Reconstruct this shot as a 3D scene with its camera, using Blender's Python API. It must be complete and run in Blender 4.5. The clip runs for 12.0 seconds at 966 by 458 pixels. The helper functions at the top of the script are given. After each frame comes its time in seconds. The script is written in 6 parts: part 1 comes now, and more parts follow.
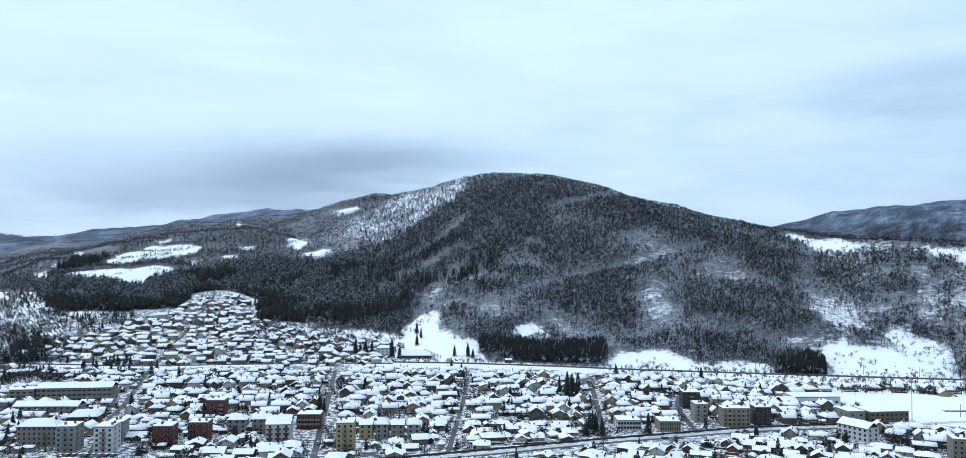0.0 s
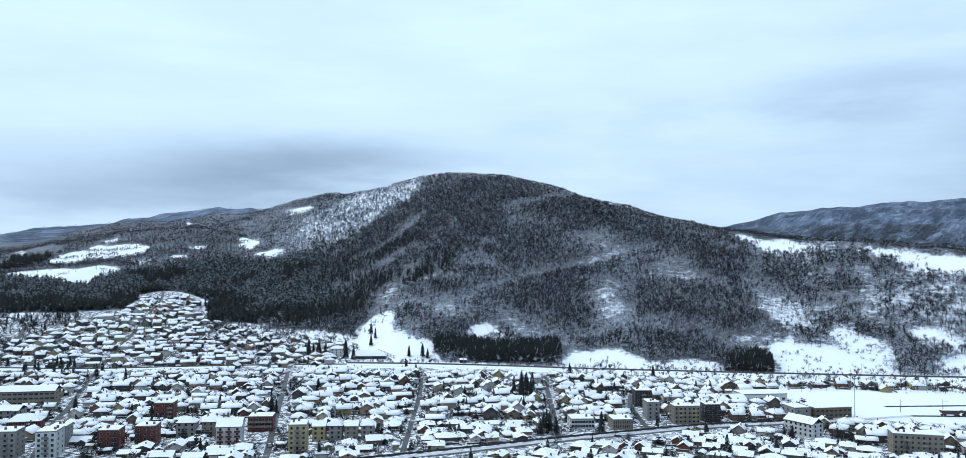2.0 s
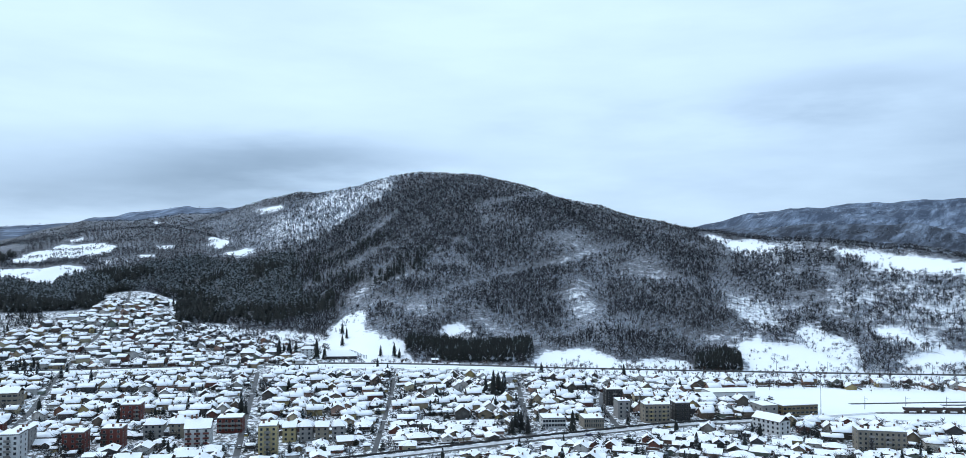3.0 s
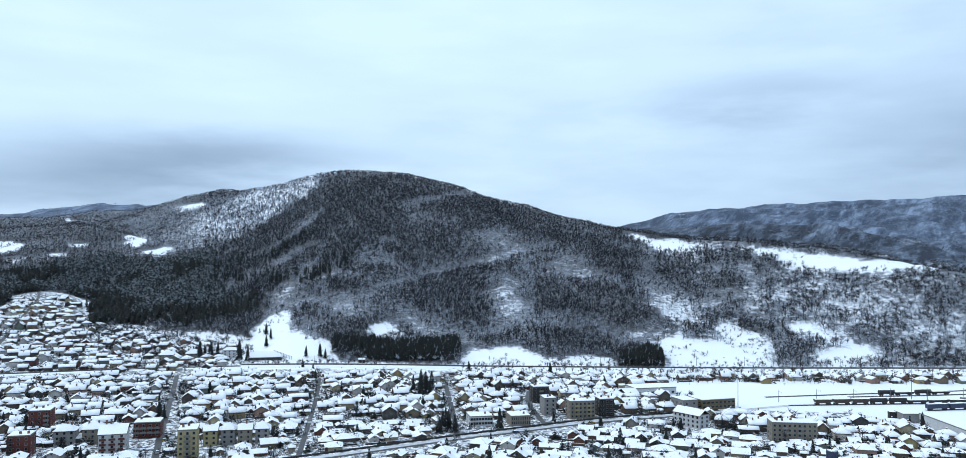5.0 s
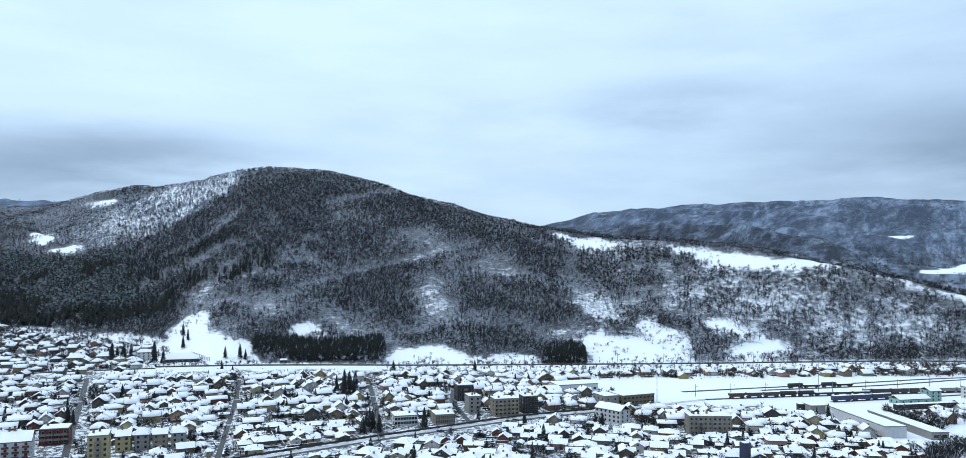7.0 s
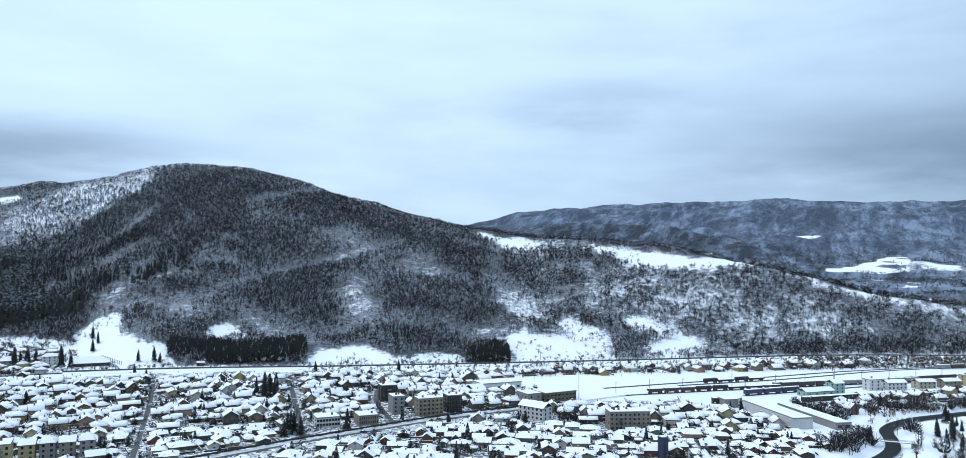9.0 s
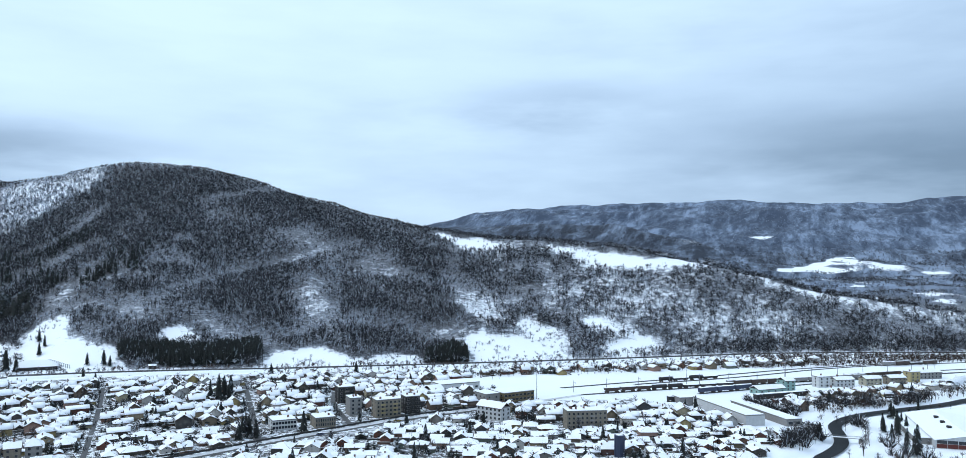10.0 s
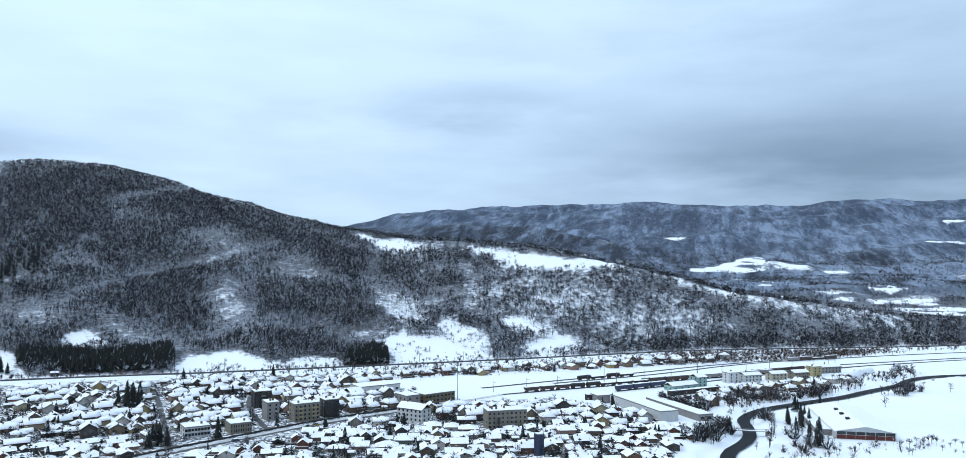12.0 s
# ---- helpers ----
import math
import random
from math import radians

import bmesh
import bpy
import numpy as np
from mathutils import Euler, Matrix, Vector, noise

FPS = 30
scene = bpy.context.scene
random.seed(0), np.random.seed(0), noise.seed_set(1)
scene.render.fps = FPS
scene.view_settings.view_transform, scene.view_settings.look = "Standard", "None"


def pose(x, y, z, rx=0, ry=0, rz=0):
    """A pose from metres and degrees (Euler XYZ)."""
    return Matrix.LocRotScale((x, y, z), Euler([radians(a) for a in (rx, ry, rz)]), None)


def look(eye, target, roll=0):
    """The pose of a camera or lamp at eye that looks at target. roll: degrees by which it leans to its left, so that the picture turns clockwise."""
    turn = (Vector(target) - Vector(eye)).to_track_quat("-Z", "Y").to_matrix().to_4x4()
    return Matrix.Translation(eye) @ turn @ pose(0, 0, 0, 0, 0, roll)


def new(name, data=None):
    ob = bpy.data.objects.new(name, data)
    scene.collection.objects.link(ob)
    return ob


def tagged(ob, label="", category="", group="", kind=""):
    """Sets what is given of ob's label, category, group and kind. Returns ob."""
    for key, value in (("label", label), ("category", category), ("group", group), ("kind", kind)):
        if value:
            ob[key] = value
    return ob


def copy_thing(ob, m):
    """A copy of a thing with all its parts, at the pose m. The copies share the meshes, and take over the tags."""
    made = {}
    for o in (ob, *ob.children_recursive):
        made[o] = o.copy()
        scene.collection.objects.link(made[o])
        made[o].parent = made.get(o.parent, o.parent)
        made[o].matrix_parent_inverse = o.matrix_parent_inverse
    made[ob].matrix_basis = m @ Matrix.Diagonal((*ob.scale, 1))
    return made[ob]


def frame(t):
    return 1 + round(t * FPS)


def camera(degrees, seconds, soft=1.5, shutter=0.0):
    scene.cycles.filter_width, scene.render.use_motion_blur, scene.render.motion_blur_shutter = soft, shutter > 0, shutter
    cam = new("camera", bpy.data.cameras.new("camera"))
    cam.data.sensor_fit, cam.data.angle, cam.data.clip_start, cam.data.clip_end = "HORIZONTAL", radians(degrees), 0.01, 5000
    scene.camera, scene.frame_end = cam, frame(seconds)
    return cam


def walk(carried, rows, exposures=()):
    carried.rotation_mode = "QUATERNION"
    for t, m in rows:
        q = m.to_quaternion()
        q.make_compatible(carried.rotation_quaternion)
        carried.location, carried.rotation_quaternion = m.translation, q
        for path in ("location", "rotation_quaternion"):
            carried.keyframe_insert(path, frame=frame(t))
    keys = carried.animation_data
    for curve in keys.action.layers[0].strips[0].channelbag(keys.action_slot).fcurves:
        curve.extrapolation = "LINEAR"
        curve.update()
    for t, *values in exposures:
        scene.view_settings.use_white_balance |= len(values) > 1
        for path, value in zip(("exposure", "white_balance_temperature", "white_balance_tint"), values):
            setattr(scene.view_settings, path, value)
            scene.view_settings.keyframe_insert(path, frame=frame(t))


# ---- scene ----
EYE = 100.0  # the drone's height over the valley floor

# seconds, heading to the right, pitch, roll
TURNS = [
    (0.0, 0.000, 1.872, -0.338), (0.5, 0.819, 1.886, -0.338), (1.0, 1.638, 1.886, -0.340), (1.5, 2.447, 1.891, -0.357),
    (2.0, 3.292, 1.888, -0.387), (2.5, 4.236, 1.888, -0.383), (3.0, 5.336, 1.884, -0.422), (5.0, 10.606, 1.841, -0.431),
    (5.5, 11.901, 1.800, -0.449), (6.0, 13.263, 1.780, -0.486), (6.5, 14.673, 1.771, -0.487), (7.0, 16.077, 1.788, -0.467),
    (9.0, 21.604, 1.780, -0.439), (9.5, 23.140, 1.811, -0.411), (10.0, 24.654, 1.840, -0.402), (10.5, 26.102, 1.866, -0.368),
    (11.0, 27.571, 1.885, -0.335), (11.5, 28.999, 1.910, -0.306), (12.0, 30.434, 1.943, -0.312),
]
cam = camera(63.4, 12.0, soft=0.78)
walk(cam, [(t, pose(0, 0, EYE, 90 + p, r, -h)) for t, h, p, r in TURNS])


# ---- node helpers ----
def material(name):
    m = bpy.data.materials.new(name)
    m.use_nodes = True
    return m, m.node_tree, m.node_tree.nodes["Principled BSDF"]


def node(tree, kind, **values):
    n = tree.nodes.new(kind)
    for key, value in values.items():
        if key in n.inputs:
            n.inputs[key].default_value = value
        else:
            n.inputs[int(key[1:])].default_value = value
    return n


def calc(tree, op, a, b=None, c=None):
    n = tree.nodes.new("ShaderNodeMath")
    n.operation = op
    for i, v in enumerate((a, b, c)):
        if v is None:
            continue
        if isinstance(v, (int, float)):
            n.inputs[i].default_value = v
        else:
            tree.links.new(v, n.inputs[i])
    return n.outputs[0]


def blend(tree, fac, a, b, how="MIX"):
    n = tree.nodes.new("ShaderNodeMix")
    n.data_type, n.blend_type = "RGBA", how
    for i, v in ((0, fac), (6, a), (7, b)):
        if isinstance(v, (int, float)):
            n.inputs[i].default_value = v
        elif isinstance(v, tuple):
            n.inputs[i].default_value = (*v, 1)
        else:
            tree.links.new(v, n.inputs[i])
    return n.outputs[2]


def ramp(tree, fac, stops):
    n = tree.nodes.new("ShaderNodeValToRGB")
    while len(n.color_ramp.elements) < len(stops):
        n.color_ramp.elements.new(0.5)
    for e, (p, c) in zip(n.color_ramp.elements, stops):
        e.position = p
        e.color = (c, c, c, 1) if isinstance(c, (int, float)) else (*c, 1)
    tree.links.new(fac, n.inputs[0])
    return n.outputs[0]


def grain(tree, scale, detail=4.0, where="Object", stretch=None, rough=0.6):
    co = tree.nodes.new("ShaderNodeTexCoord")
    out = co.outputs[where]
    if stretch:
        mp = tree.nodes.new("ShaderNodeMapping")
        mp.inputs["Scale"].default_value = stretch
        tree.links.new(out, mp.inputs[0])
        out = mp.outputs[0]
    n = tree.nodes.new("ShaderNodeTexNoise")
    n.inputs["Scale"].default_value, n.inputs["Detail"].default_value, n.inputs["Roughness"].default_value = scale, detail, rough
    tree.links.new(out, n.inputs["Vector"])
    return n.outputs["Fac"]


def bumped(tree, bsdf, height, strength=0.3, distance=0.1):
    n = tree.nodes.new("ShaderNodeBump")
    n.inputs["Strength"].default_value, n.inputs["Distance"].default_value = strength, distance
    tree.links.new(height, n.inputs["Height"])
    tree.links.new(n.outputs[0], bsdf.inputs["Normal"])


# ---- sky and light: a closed winter overcast, brightest high up to the west ----
def bell(t, x, middle, width):
    d = calc(t, "DIVIDE", calc(t, "SUBTRACT", x, middle), width)
    return calc(t, "EXPONENT", calc(t, "MULTIPLY", calc(t, "MULTIPLY", d, d), -1.0))


world = bpy.data.worlds.new("overcast_sky")
scene.world = world
world.use_nodes = True
wt = world.node_tree
wt.nodes.clear()
sky = wt.nodes.new("ShaderNodeTexSky")
sky.sky_type, sky.sun_disc = "NISHITA", False
sky.sun_elevation, sky.sun_rotation = radians(45), radians(-68)
co = wt.nodes.new("ShaderNodeTexCoord")
sep = wt.nodes.new("ShaderNodeSeparateXYZ")
wt.links.new(co.outputs["Generated"], sep.inputs[0])
sx, sy, sz = sep.outputs
flat = calc(wt, "SQRT", calc(wt, "ADD", calc(wt, "MULTIPLY", sx, sx), calc(wt, "ADD", calc(wt, "MULTIPLY", sy, sy), 1e-5)))
rise = calc(wt, "DIVIDE", sz, flat)
turn = calc(wt, "MULTIPLY", calc(wt, "ARCTAN2", sx, sy), 57.2958)
soft1 = grain(wt, 3.0, 5.0, "Generated", (1.0, 1.0, 5.0), 0.55)
soft2 = grain(wt, 7.0, 4.0, "Generated", (1.0, 1.0, 4.0), 0.5)
clouds = calc(wt, "ADD", calc(wt, "MULTIPLY", calc(wt, "SUBTRACT", soft1, 0.5), 0.36), calc(wt, "MULTIPLY", calc(wt, "SUBTRACT", soft2, 0.5), 0.16))
bright = calc(wt, "ADD", 0.80, clouds)
bright = calc(wt, "ADD", bright, calc(wt, "MULTIPLY", calc(wt, "MINIMUM", calc(wt, "MAXIMUM", rise, 0.0), 0.5), 0.55))
bright = calc(wt, "SUBTRACT", bright, calc(wt, "MULTIPLY", calc(wt, "MINIMUM", calc(wt, "MAXIMUM", calc(wt, "SUBTRACT", turn, 10.0), 0.0), 60.0), 0.0052))
# long grey cloud banks low over the ridges
for az, w, el, h, deep in ((-9.0, 12.0, 0.112, 0.036, 0.36), (-22.0, 13.0, 0.062, 0.045, 0.28), (29.0, 7.0, 0.185, 0.025, 0.17), (52.0, 16.0, 0.12, 0.06, 0.26)):
    tilt = calc(wt, "SUBTRACT", rise, calc(wt, "MULTIPLY", calc(wt, "SUBTRACT", soft1, 0.5), 0.12))
    bank = calc(wt, "MULTIPLY", bell(wt, turn, az, w), bell(wt, tilt, el, h))
    bright = calc(wt, "SUBTRACT", bright, calc(wt, "MULTIPLY", bank, deep))
cover = ramp(wt, bright, [(0.0, (0.11, 0.16, 0.24)), (0.35, (0.22, 0.335, 0.49)), (0.62, (0.455, 0.635, 0.87)), (0.85, (0.66, 0.89, 1.15)), (1.0, (0.75, 1.0, 1.28))])
# an overcast sky is brightest overhead, and whiter there
high = calc(wt, "MULTIPLY", calc(wt, "MAXIMUM", calc(wt, "SUBTRACT", sz, 0.36), 0.0), 1.6)
cover = blend(wt, 1.0, cover, blend(wt, high, (0, 0, 0), (0.18, 0.20, 0.23)), "ADD")
both = blend(wt, 0.94, blend(wt, 1.0, sky.outputs[0], (0.12, 0.12, 0.12), "MULTIPLY"), cover)
bg = wt.nodes.new("ShaderNodeBackground")
bg.inputs["Strength"].default_value = 1.0
wt.links.new(both, bg.inputs["Color"])
wo = wt.nodes.new("ShaderNodeOutputWorld")
wt.links.new(bg.outputs[0], wo.inputs[0])

sun = new("sun", bpy.data.lights.new("sun", "SUN"))
sun.data.energy, sun.data.angle, sun.data.color = 1.0, radians(18), (1.0, 0.98, 0.95)
sun.matrix_basis = look((-450, 180, 480), (0, 0, 0))
scene.view_settings.exposure = 0.0


# ---- the lie of the land ----
def hashed(i, j, seed):
    n = (i * 374761393 + j * 668265263 + seed * 1274126177) & 0xFFFFFFFF
    n = ((n ^ (n >> 13)) * 1274126177) & 0xFFFFFFFF
    return ((n ^ (n >> 16)) & 0xFFFF) / 65535.0


def rough(x, y, size, seed=0, octaves=1):
    """Smooth value noise in -1 to 1 over the plan."""
    total, amp, norm = 0.0, 1.0, 0.0
    for k in range(octaves):
        u, v = np.asarray(x, float) / size * 2**k + 1000.0, np.asarray(y, float) / size * 2**k + 1000.0
        i, j = np.floor(u).astype(np.int64), np.floor(v).astype(np.int64)
        fu, fv = u - i, v - j
        fu, fv = fu * fu * (3 - 2 * fu), fv * fv * (3 - 2 * fv)
        a, b = hashed(i, j, seed + k), hashed(i + 1, j, seed + k)
        c, d = hashed(i, j + 1, seed + k), hashed(i + 1, j + 1, seed + k)
        total = total + amp * ((a + (b - a) * fu) * (1 - fv) + (c + (d - c) * fu) * fv)
        norm, amp = norm + amp, amp * 0.5
    return total / norm * 2 - 1


BEARINGS = np.arange(-180.0, 180.01, 0.25)


def course(rows, col):
    """A quantity along the compass, rounded off between its rows of (bearing, ...)."""
    t = np.interp(BEARINGS, [r[0] for r in rows], [r[col] for r in rows])
    k = np.hanning(9)
    return np.convolve(np.pad(t, 4, mode="edge"), k / k.sum(), mode="valid")


class Range:
    """A range of hills: crest as bearing, slope of the sight line to it, distance; foot as bearing, distance, height."""

    def __init__(self, crest, foot, power=1.0, back=0.3, lower=0.0):
        self.rise, self.dist = course(crest, 1), course(crest, 2)
        self.top = EYE + self.rise * self.dist - lower
        self.foot, self.base = course(foot, 1), course(foot, 2)
        self.power, self.back = power, back

    def height(self, az, r):
        rf, zf = np.interp(az, BEARINGS, self.foot), np.interp(az, BEARINGS, self.base)
        rr, zr = np.interp(az, BEARINGS, self.dist), np.interp(az, BEARINGS, self.top)
        s = np.clip((r - rf) / (rr - rf), 0, 1)
        g = s**self.power
        g = np.where(s > 0.86, g + (1 - np.cos((s - 0.86) / 0.14 * math.pi)) * 0.012, g)
        z = np.where(r <= rf, -50.0, zf + (zr - zf) * np.minimum(g, 1.0))
        return np.where(r > rr, zr - self.back * (r - rr), z)


MAIN = Range(
    [(-40, -0.03, 2400), (-30, 0.0, 2400), (-22.2, 0.028, 2350), (-13.5, 0.0511, 2150), (-10, 0.0677, 2050), (-3.8, 0.0866, 1800), (-1.1, 0.0974, 1680), (1.8, 0.1071, 1600),
     (4.3, 0.1032, 1530), (7.9, 0.0911, 1440), (14, 0.0577, 1330), (20.2, 0.0342, 1240), (26.6, 0.0193, 1150), (33.4, 0.0106, 1090),
     (40.1, -0.0107, 1030), (43.6, -0.0255, 1010), (48.6, -0.0431, 1000), (54.4, -0.0587, 1020), (61.8, -0.0675, 1090), (75, -0.075, 1200), (100, -0.09, 1300)],
    [(-40, 1500, 30), (-22, 1350, 35), (-16, 1200, 20), (-12, 1020, 8), (-8, 890, 2), (-4, 770, 0), (0, 735, 0), (9, 708, 0), (17, 702, 0), (26, 722, 0), (31, 742, 0),
     (40, 800, 0), (47, 870, 0), (56, 955, 0), (62, 1035, 0), (75, 1150, 0), (100, 1250, 0)], power=1.06, back=0.28, lower=3.5)
LEFT = Range(
    [(-60, -0.03, 1900), (-40, -0.022, 2000), (-31.7, -0.0108, 2050), (-28.3, 0.0066, 2050), (-24.7, 0.0179, 2000), (-20.9, 0.0284, 1950), (-16.8, 0.0371, 1850), (-13.5, 0.0243, 1700),
     (-10.9, 0.0016, 1500), (-8, -0.03, 1350), (-5, -0.08, 1250)],
    [(-60, 1150, 25), (-25, 1200, 32), (-18, 1230, 40), (-12, 1100, 8), (-5, 1150, 0)], power=1.15, back=0.22, lower=12.0)
BENCH = Range(
    [(-70, -0.05, 1250), (-29, -0.05, 1250), (-25, -0.045, 1250), (-20.8, -0.046, 1250), (-19.3, -0.043, 1250), (-17.3, -0.046, 1250), (-15.9, -0.063, 1180), (-12.5, -0.085, 1080), (-9.9, -0.09, 1040), (-6, -0.12, 950)],
    [(-70, 690, 0), (-30, 700, 0), (-25, 740, 0), (-19, 780, 0), (-13, 800, 0), (-9, 830, 0), (-5, 900, 0)], power=1.1, back=0.0)
FAR_WEST = Range(
    [(-70, 0.03, 3600), (-45, 0.022, 3800), (-31.7, 0.016, 3900), (-29.7, 0.0131, 3900), (-24.7, 0.0251, 3900), (-20.9, 0.0373, 3800), (-16.9, 0.05, 3700), (-13.5, 0.0534, 3700), (-8, 0.05, 3700), (0, 0.02, 3700)],
    [(-70, 2400, 20), (0, 2500, 20)], power=1.1, back=0.15, lower=-4.0)
FAR_EAST = Range(
    [(15, 0.0, 4200), (18, 0.02, 4200), (21.3, 0.0357, 4200), (24, 0.0488, 4200), (26.6, 0.0563, 4200), (33.4, 0.0618, 4250), (42.3, 0.066, 4300), (50.6, 0.0597, 4300), (53.4, 0.0603, 4200), (57.1, 0.0659, 4100), (62.2, 0.0599, 4100), (80, 0.07, 4100)],
    [(15, 2300, 20), (40, 2300, 55), (80, 2200, 55)], power=1.25, back=0.15, lower=-3.0)
MID_EAST = Range(
    [(14, -0.01, 2500), (19, 0.025, 2550), (23.1, 0.0361, 2600), (26.6, 0.0398, 2600), (31.2, 0.0387, 2550), (35.7, 0.0319, 2450), (40.1, 0.0165, 2350), (42.7, -0.0103, 2250), (46, -0.035, 2200), (52, -0.07, 2100)],
    [(14, 1700, 20), (40, 1700, 30), (52, 1750, 40)], power=1.1, back=0.3, lower=6.0)
RANGES = (MAIN, LEFT, BENCH, FAR_WEST, FAR_EAST, MID_EAST)


def polar(x, y):
    return np.degrees(np.arctan2(x, y)), np.hypot(x, y)


RIVER = [(250, 215), (307, 284), (349, 301), (371, 321), (389, 343), (424, 357), (470, 360), (515, 360), (562, 368), (600, 370), (642, 386), (690, 384), (760, 350)]


def line_distance(x, y, line):
    best = np.full(np.shape(x), 1e9)
    for (ax, ay), (bx, by) in zip(line, line[1:]):
        dx, dy = bx - ax, by - ay
        t = np.clip(((x - ax) * dx + (y - ay) * dy) / (dx * dx + dy * dy), 0, 1)
        best = np.minimum(best, np.hypot(x - ax - t * dx, y - ay - t * dy))
    return best


def land(x, y):
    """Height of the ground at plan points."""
    x, y = np.asarray(x, float), np.asarray(y, float)
    az, r = polar(x, y)
    z = np.zeros(np.shape(x)) + np.clip((az - 36) / 12, 0, 1) * np.clip((r - 1000) / 1200, 0, 1) * 46
    for g in RANGES:
        z = np.maximum(z, g.height(az, r))
    hill = np.clip((z - 3) / 25, 0, 1)
    z = z + hill * (rough(x, y, 170, 3, 3) * 9 + rough(x, y, 45, 9, 2) * 2.0) * np.clip(r / 1500, 0.6, 2.0)
    z = z + hill * (1 - np.abs(rough(x * 1.0, y * 0.45, 130, 21)) * 2) * 5
    calm = np.clip(np.abs(r - np.interp(az, BEARINGS, np.where(BEARINGS < 8, FAR_WEST.dist, FAR_EAST.dist))) / 500, 0.12, 1)
    z = z + calm * np.clip((r - 2200) / 1500, 0, 1) * (rough(x, y, 420, 31, 3) * 44 + (0.5 - np.abs(rough(x, y, 300, 37, 3))) * 78)
    z = z + (1 - hill) * rough(x, y, 60, 5, 2) * 0.25
    return z - 2.2 * np.clip((13 - line_distance(x, y, RIVER)) / 5, 0, 1)


# ---- materials ----
def snow_like(name, tone=(0.86, 0.89, 0.92), dirt=0.0, scale=0.4, bump=0.5):
    m, t, b = material(name)
    n1, n2 = grain(t, scale, 5.0), grain(t, scale * 9, 3.0)
    c = blend(t, ramp(t, n1, [(0.35, 0.0), (0.7, 1.0)]), tone, tuple(v * 0.93 for v in tone))
    if dirt:
        c = blend(t, calc(t, "MULTIPLY", ramp(t, n2, [(0.52, 0.0), (0.66, 1.0)]), dirt), c, (0.16, 0.14, 0.13))
    t.links.new(c, b.inputs["Base Color"])
    b.inputs["Roughness"].default_value = 0.75
    b.inputs["Specular IOR Level"].default_value = 0.25
    bumped(t, b, n1, bump, 0.2)
    return m


def solid(name, tone, other, scale=2.0, roughness=0.8, metal=0.0, vary=0.0, stretch=None, bump=0.2):
    """A worn surface of two tones; vary: how far whole things differ from each other."""
    m, t, b = material(name)
    n1, n2 = grain(t, scale, 5.0, stretch=stretch), grain(t, scale * 0.13, 3.0)
    c = blend(t, ramp(t, n1, [(0.3, 0.0), (0.75, 1.0)]), tone, other)
    c = blend(t, calc(t, "MULTIPLY", ramp(t, n2, [(0.4, 0.0), (0.8, 1.0)]), 0.5), c, tuple(v * 0.6 for v in tone))
    if vary:
        info = t.nodes.new("ShaderNodeObjectInfo")
        hsv = t.nodes.new("ShaderNodeHueSaturation")
        t.links.new(calc(t, "ADD", 1.0 - vary, calc(t, "MULTIPLY", info.outputs["Random"], 2 * vary)), hsv.inputs["Value"])
        t.links.new(c, hsv.inputs["Color"])
        c = hsv.outputs[0]
    t.links.new(c, b.inputs["Base Color"])
    b.inputs["Roughness"].default_value, b.inputs["Metallic"].default_value = roughness, metal
    bumped(t, b, n1, bump, 0.03)
    return m


def render_coat(name, tones, joined=False):
    """House render in several tones, one for each house."""
    m, t, b = material(name)
    pick = t.nodes.new("ShaderNodeNewGeometry").outputs["Random Per Island"] if joined else t.nodes.new("ShaderNodeObjectInfo").outputs["Random"]
    n = t.nodes.new("ShaderNodeValToRGB")
    n.color_ramp.interpolation = "CONSTANT"
    while len(n.color_ramp.elements) < len(tones):
        n.color_ramp.elements.new(0.5)
    for i, (e, c) in enumerate(zip(n.color_ramp.elements, tones)):
        e.position, e.color = i / len(tones), (*c, 1)
    t.links.new(pick, n.inputs[0])
    streak, stain = grain(t, 1.2, 4.0, stretch=(1, 1, 0.25)), grain(t, 0.35, 4.0)
    c = blend(t, ramp(t, streak, [(0.45, 0.0), (0.8, 0.5)]), n.outputs[0], (0.07, 0.065, 0.06))
    c = blend(t, ramp(t, stain, [(0.5, 0.0), (0.75, 0.35)]), c, (0.24, 0.23, 0.21))
    t.links.new(c, b.inputs["Base Color"])
    b.inputs["Roughness"].default_value = 0.9
    bumped(t, b, streak, 0.2, 0.02)
    return m


TONES = [(0.34, 0.30, 0.20), (0.44, 0.42, 0.39), (0.16, 0.125, 0.085), (0.22, 0.205, 0.18), (0.08, 0.07, 0.055), (0.055, 0.052, 0.050), (0.42, 0.42, 0.41), (0.32, 0.25, 0.11), (0.12, 0.085, 0.062), (0.042, 0.036, 0.033), (0.36, 0.35, 0.33),
         (0.11, 0.04, 0.03), (0.13, 0.155, 0.125), (0.30, 0.19, 0.15), (0.06, 0.05, 0.046), (0.28, 0.22, 0.14), (0.04, 0.04, 0.045), (0.18, 0.09, 0.06)]
SNOW = snow_like("snow")
ROOF_SNOW = snow_like("roof_snow", (0.88, 0.90, 0.93), 0.0, 1.1, 0.12)
DUSTED = snow_like("thin_snow", (0.80, 0.83, 0.87), 0.55, 0.8)
WALLS = render_coat("house_render", TONES)
WALLS_JOINED = render_coat("house_render_mixed", TONES, True)
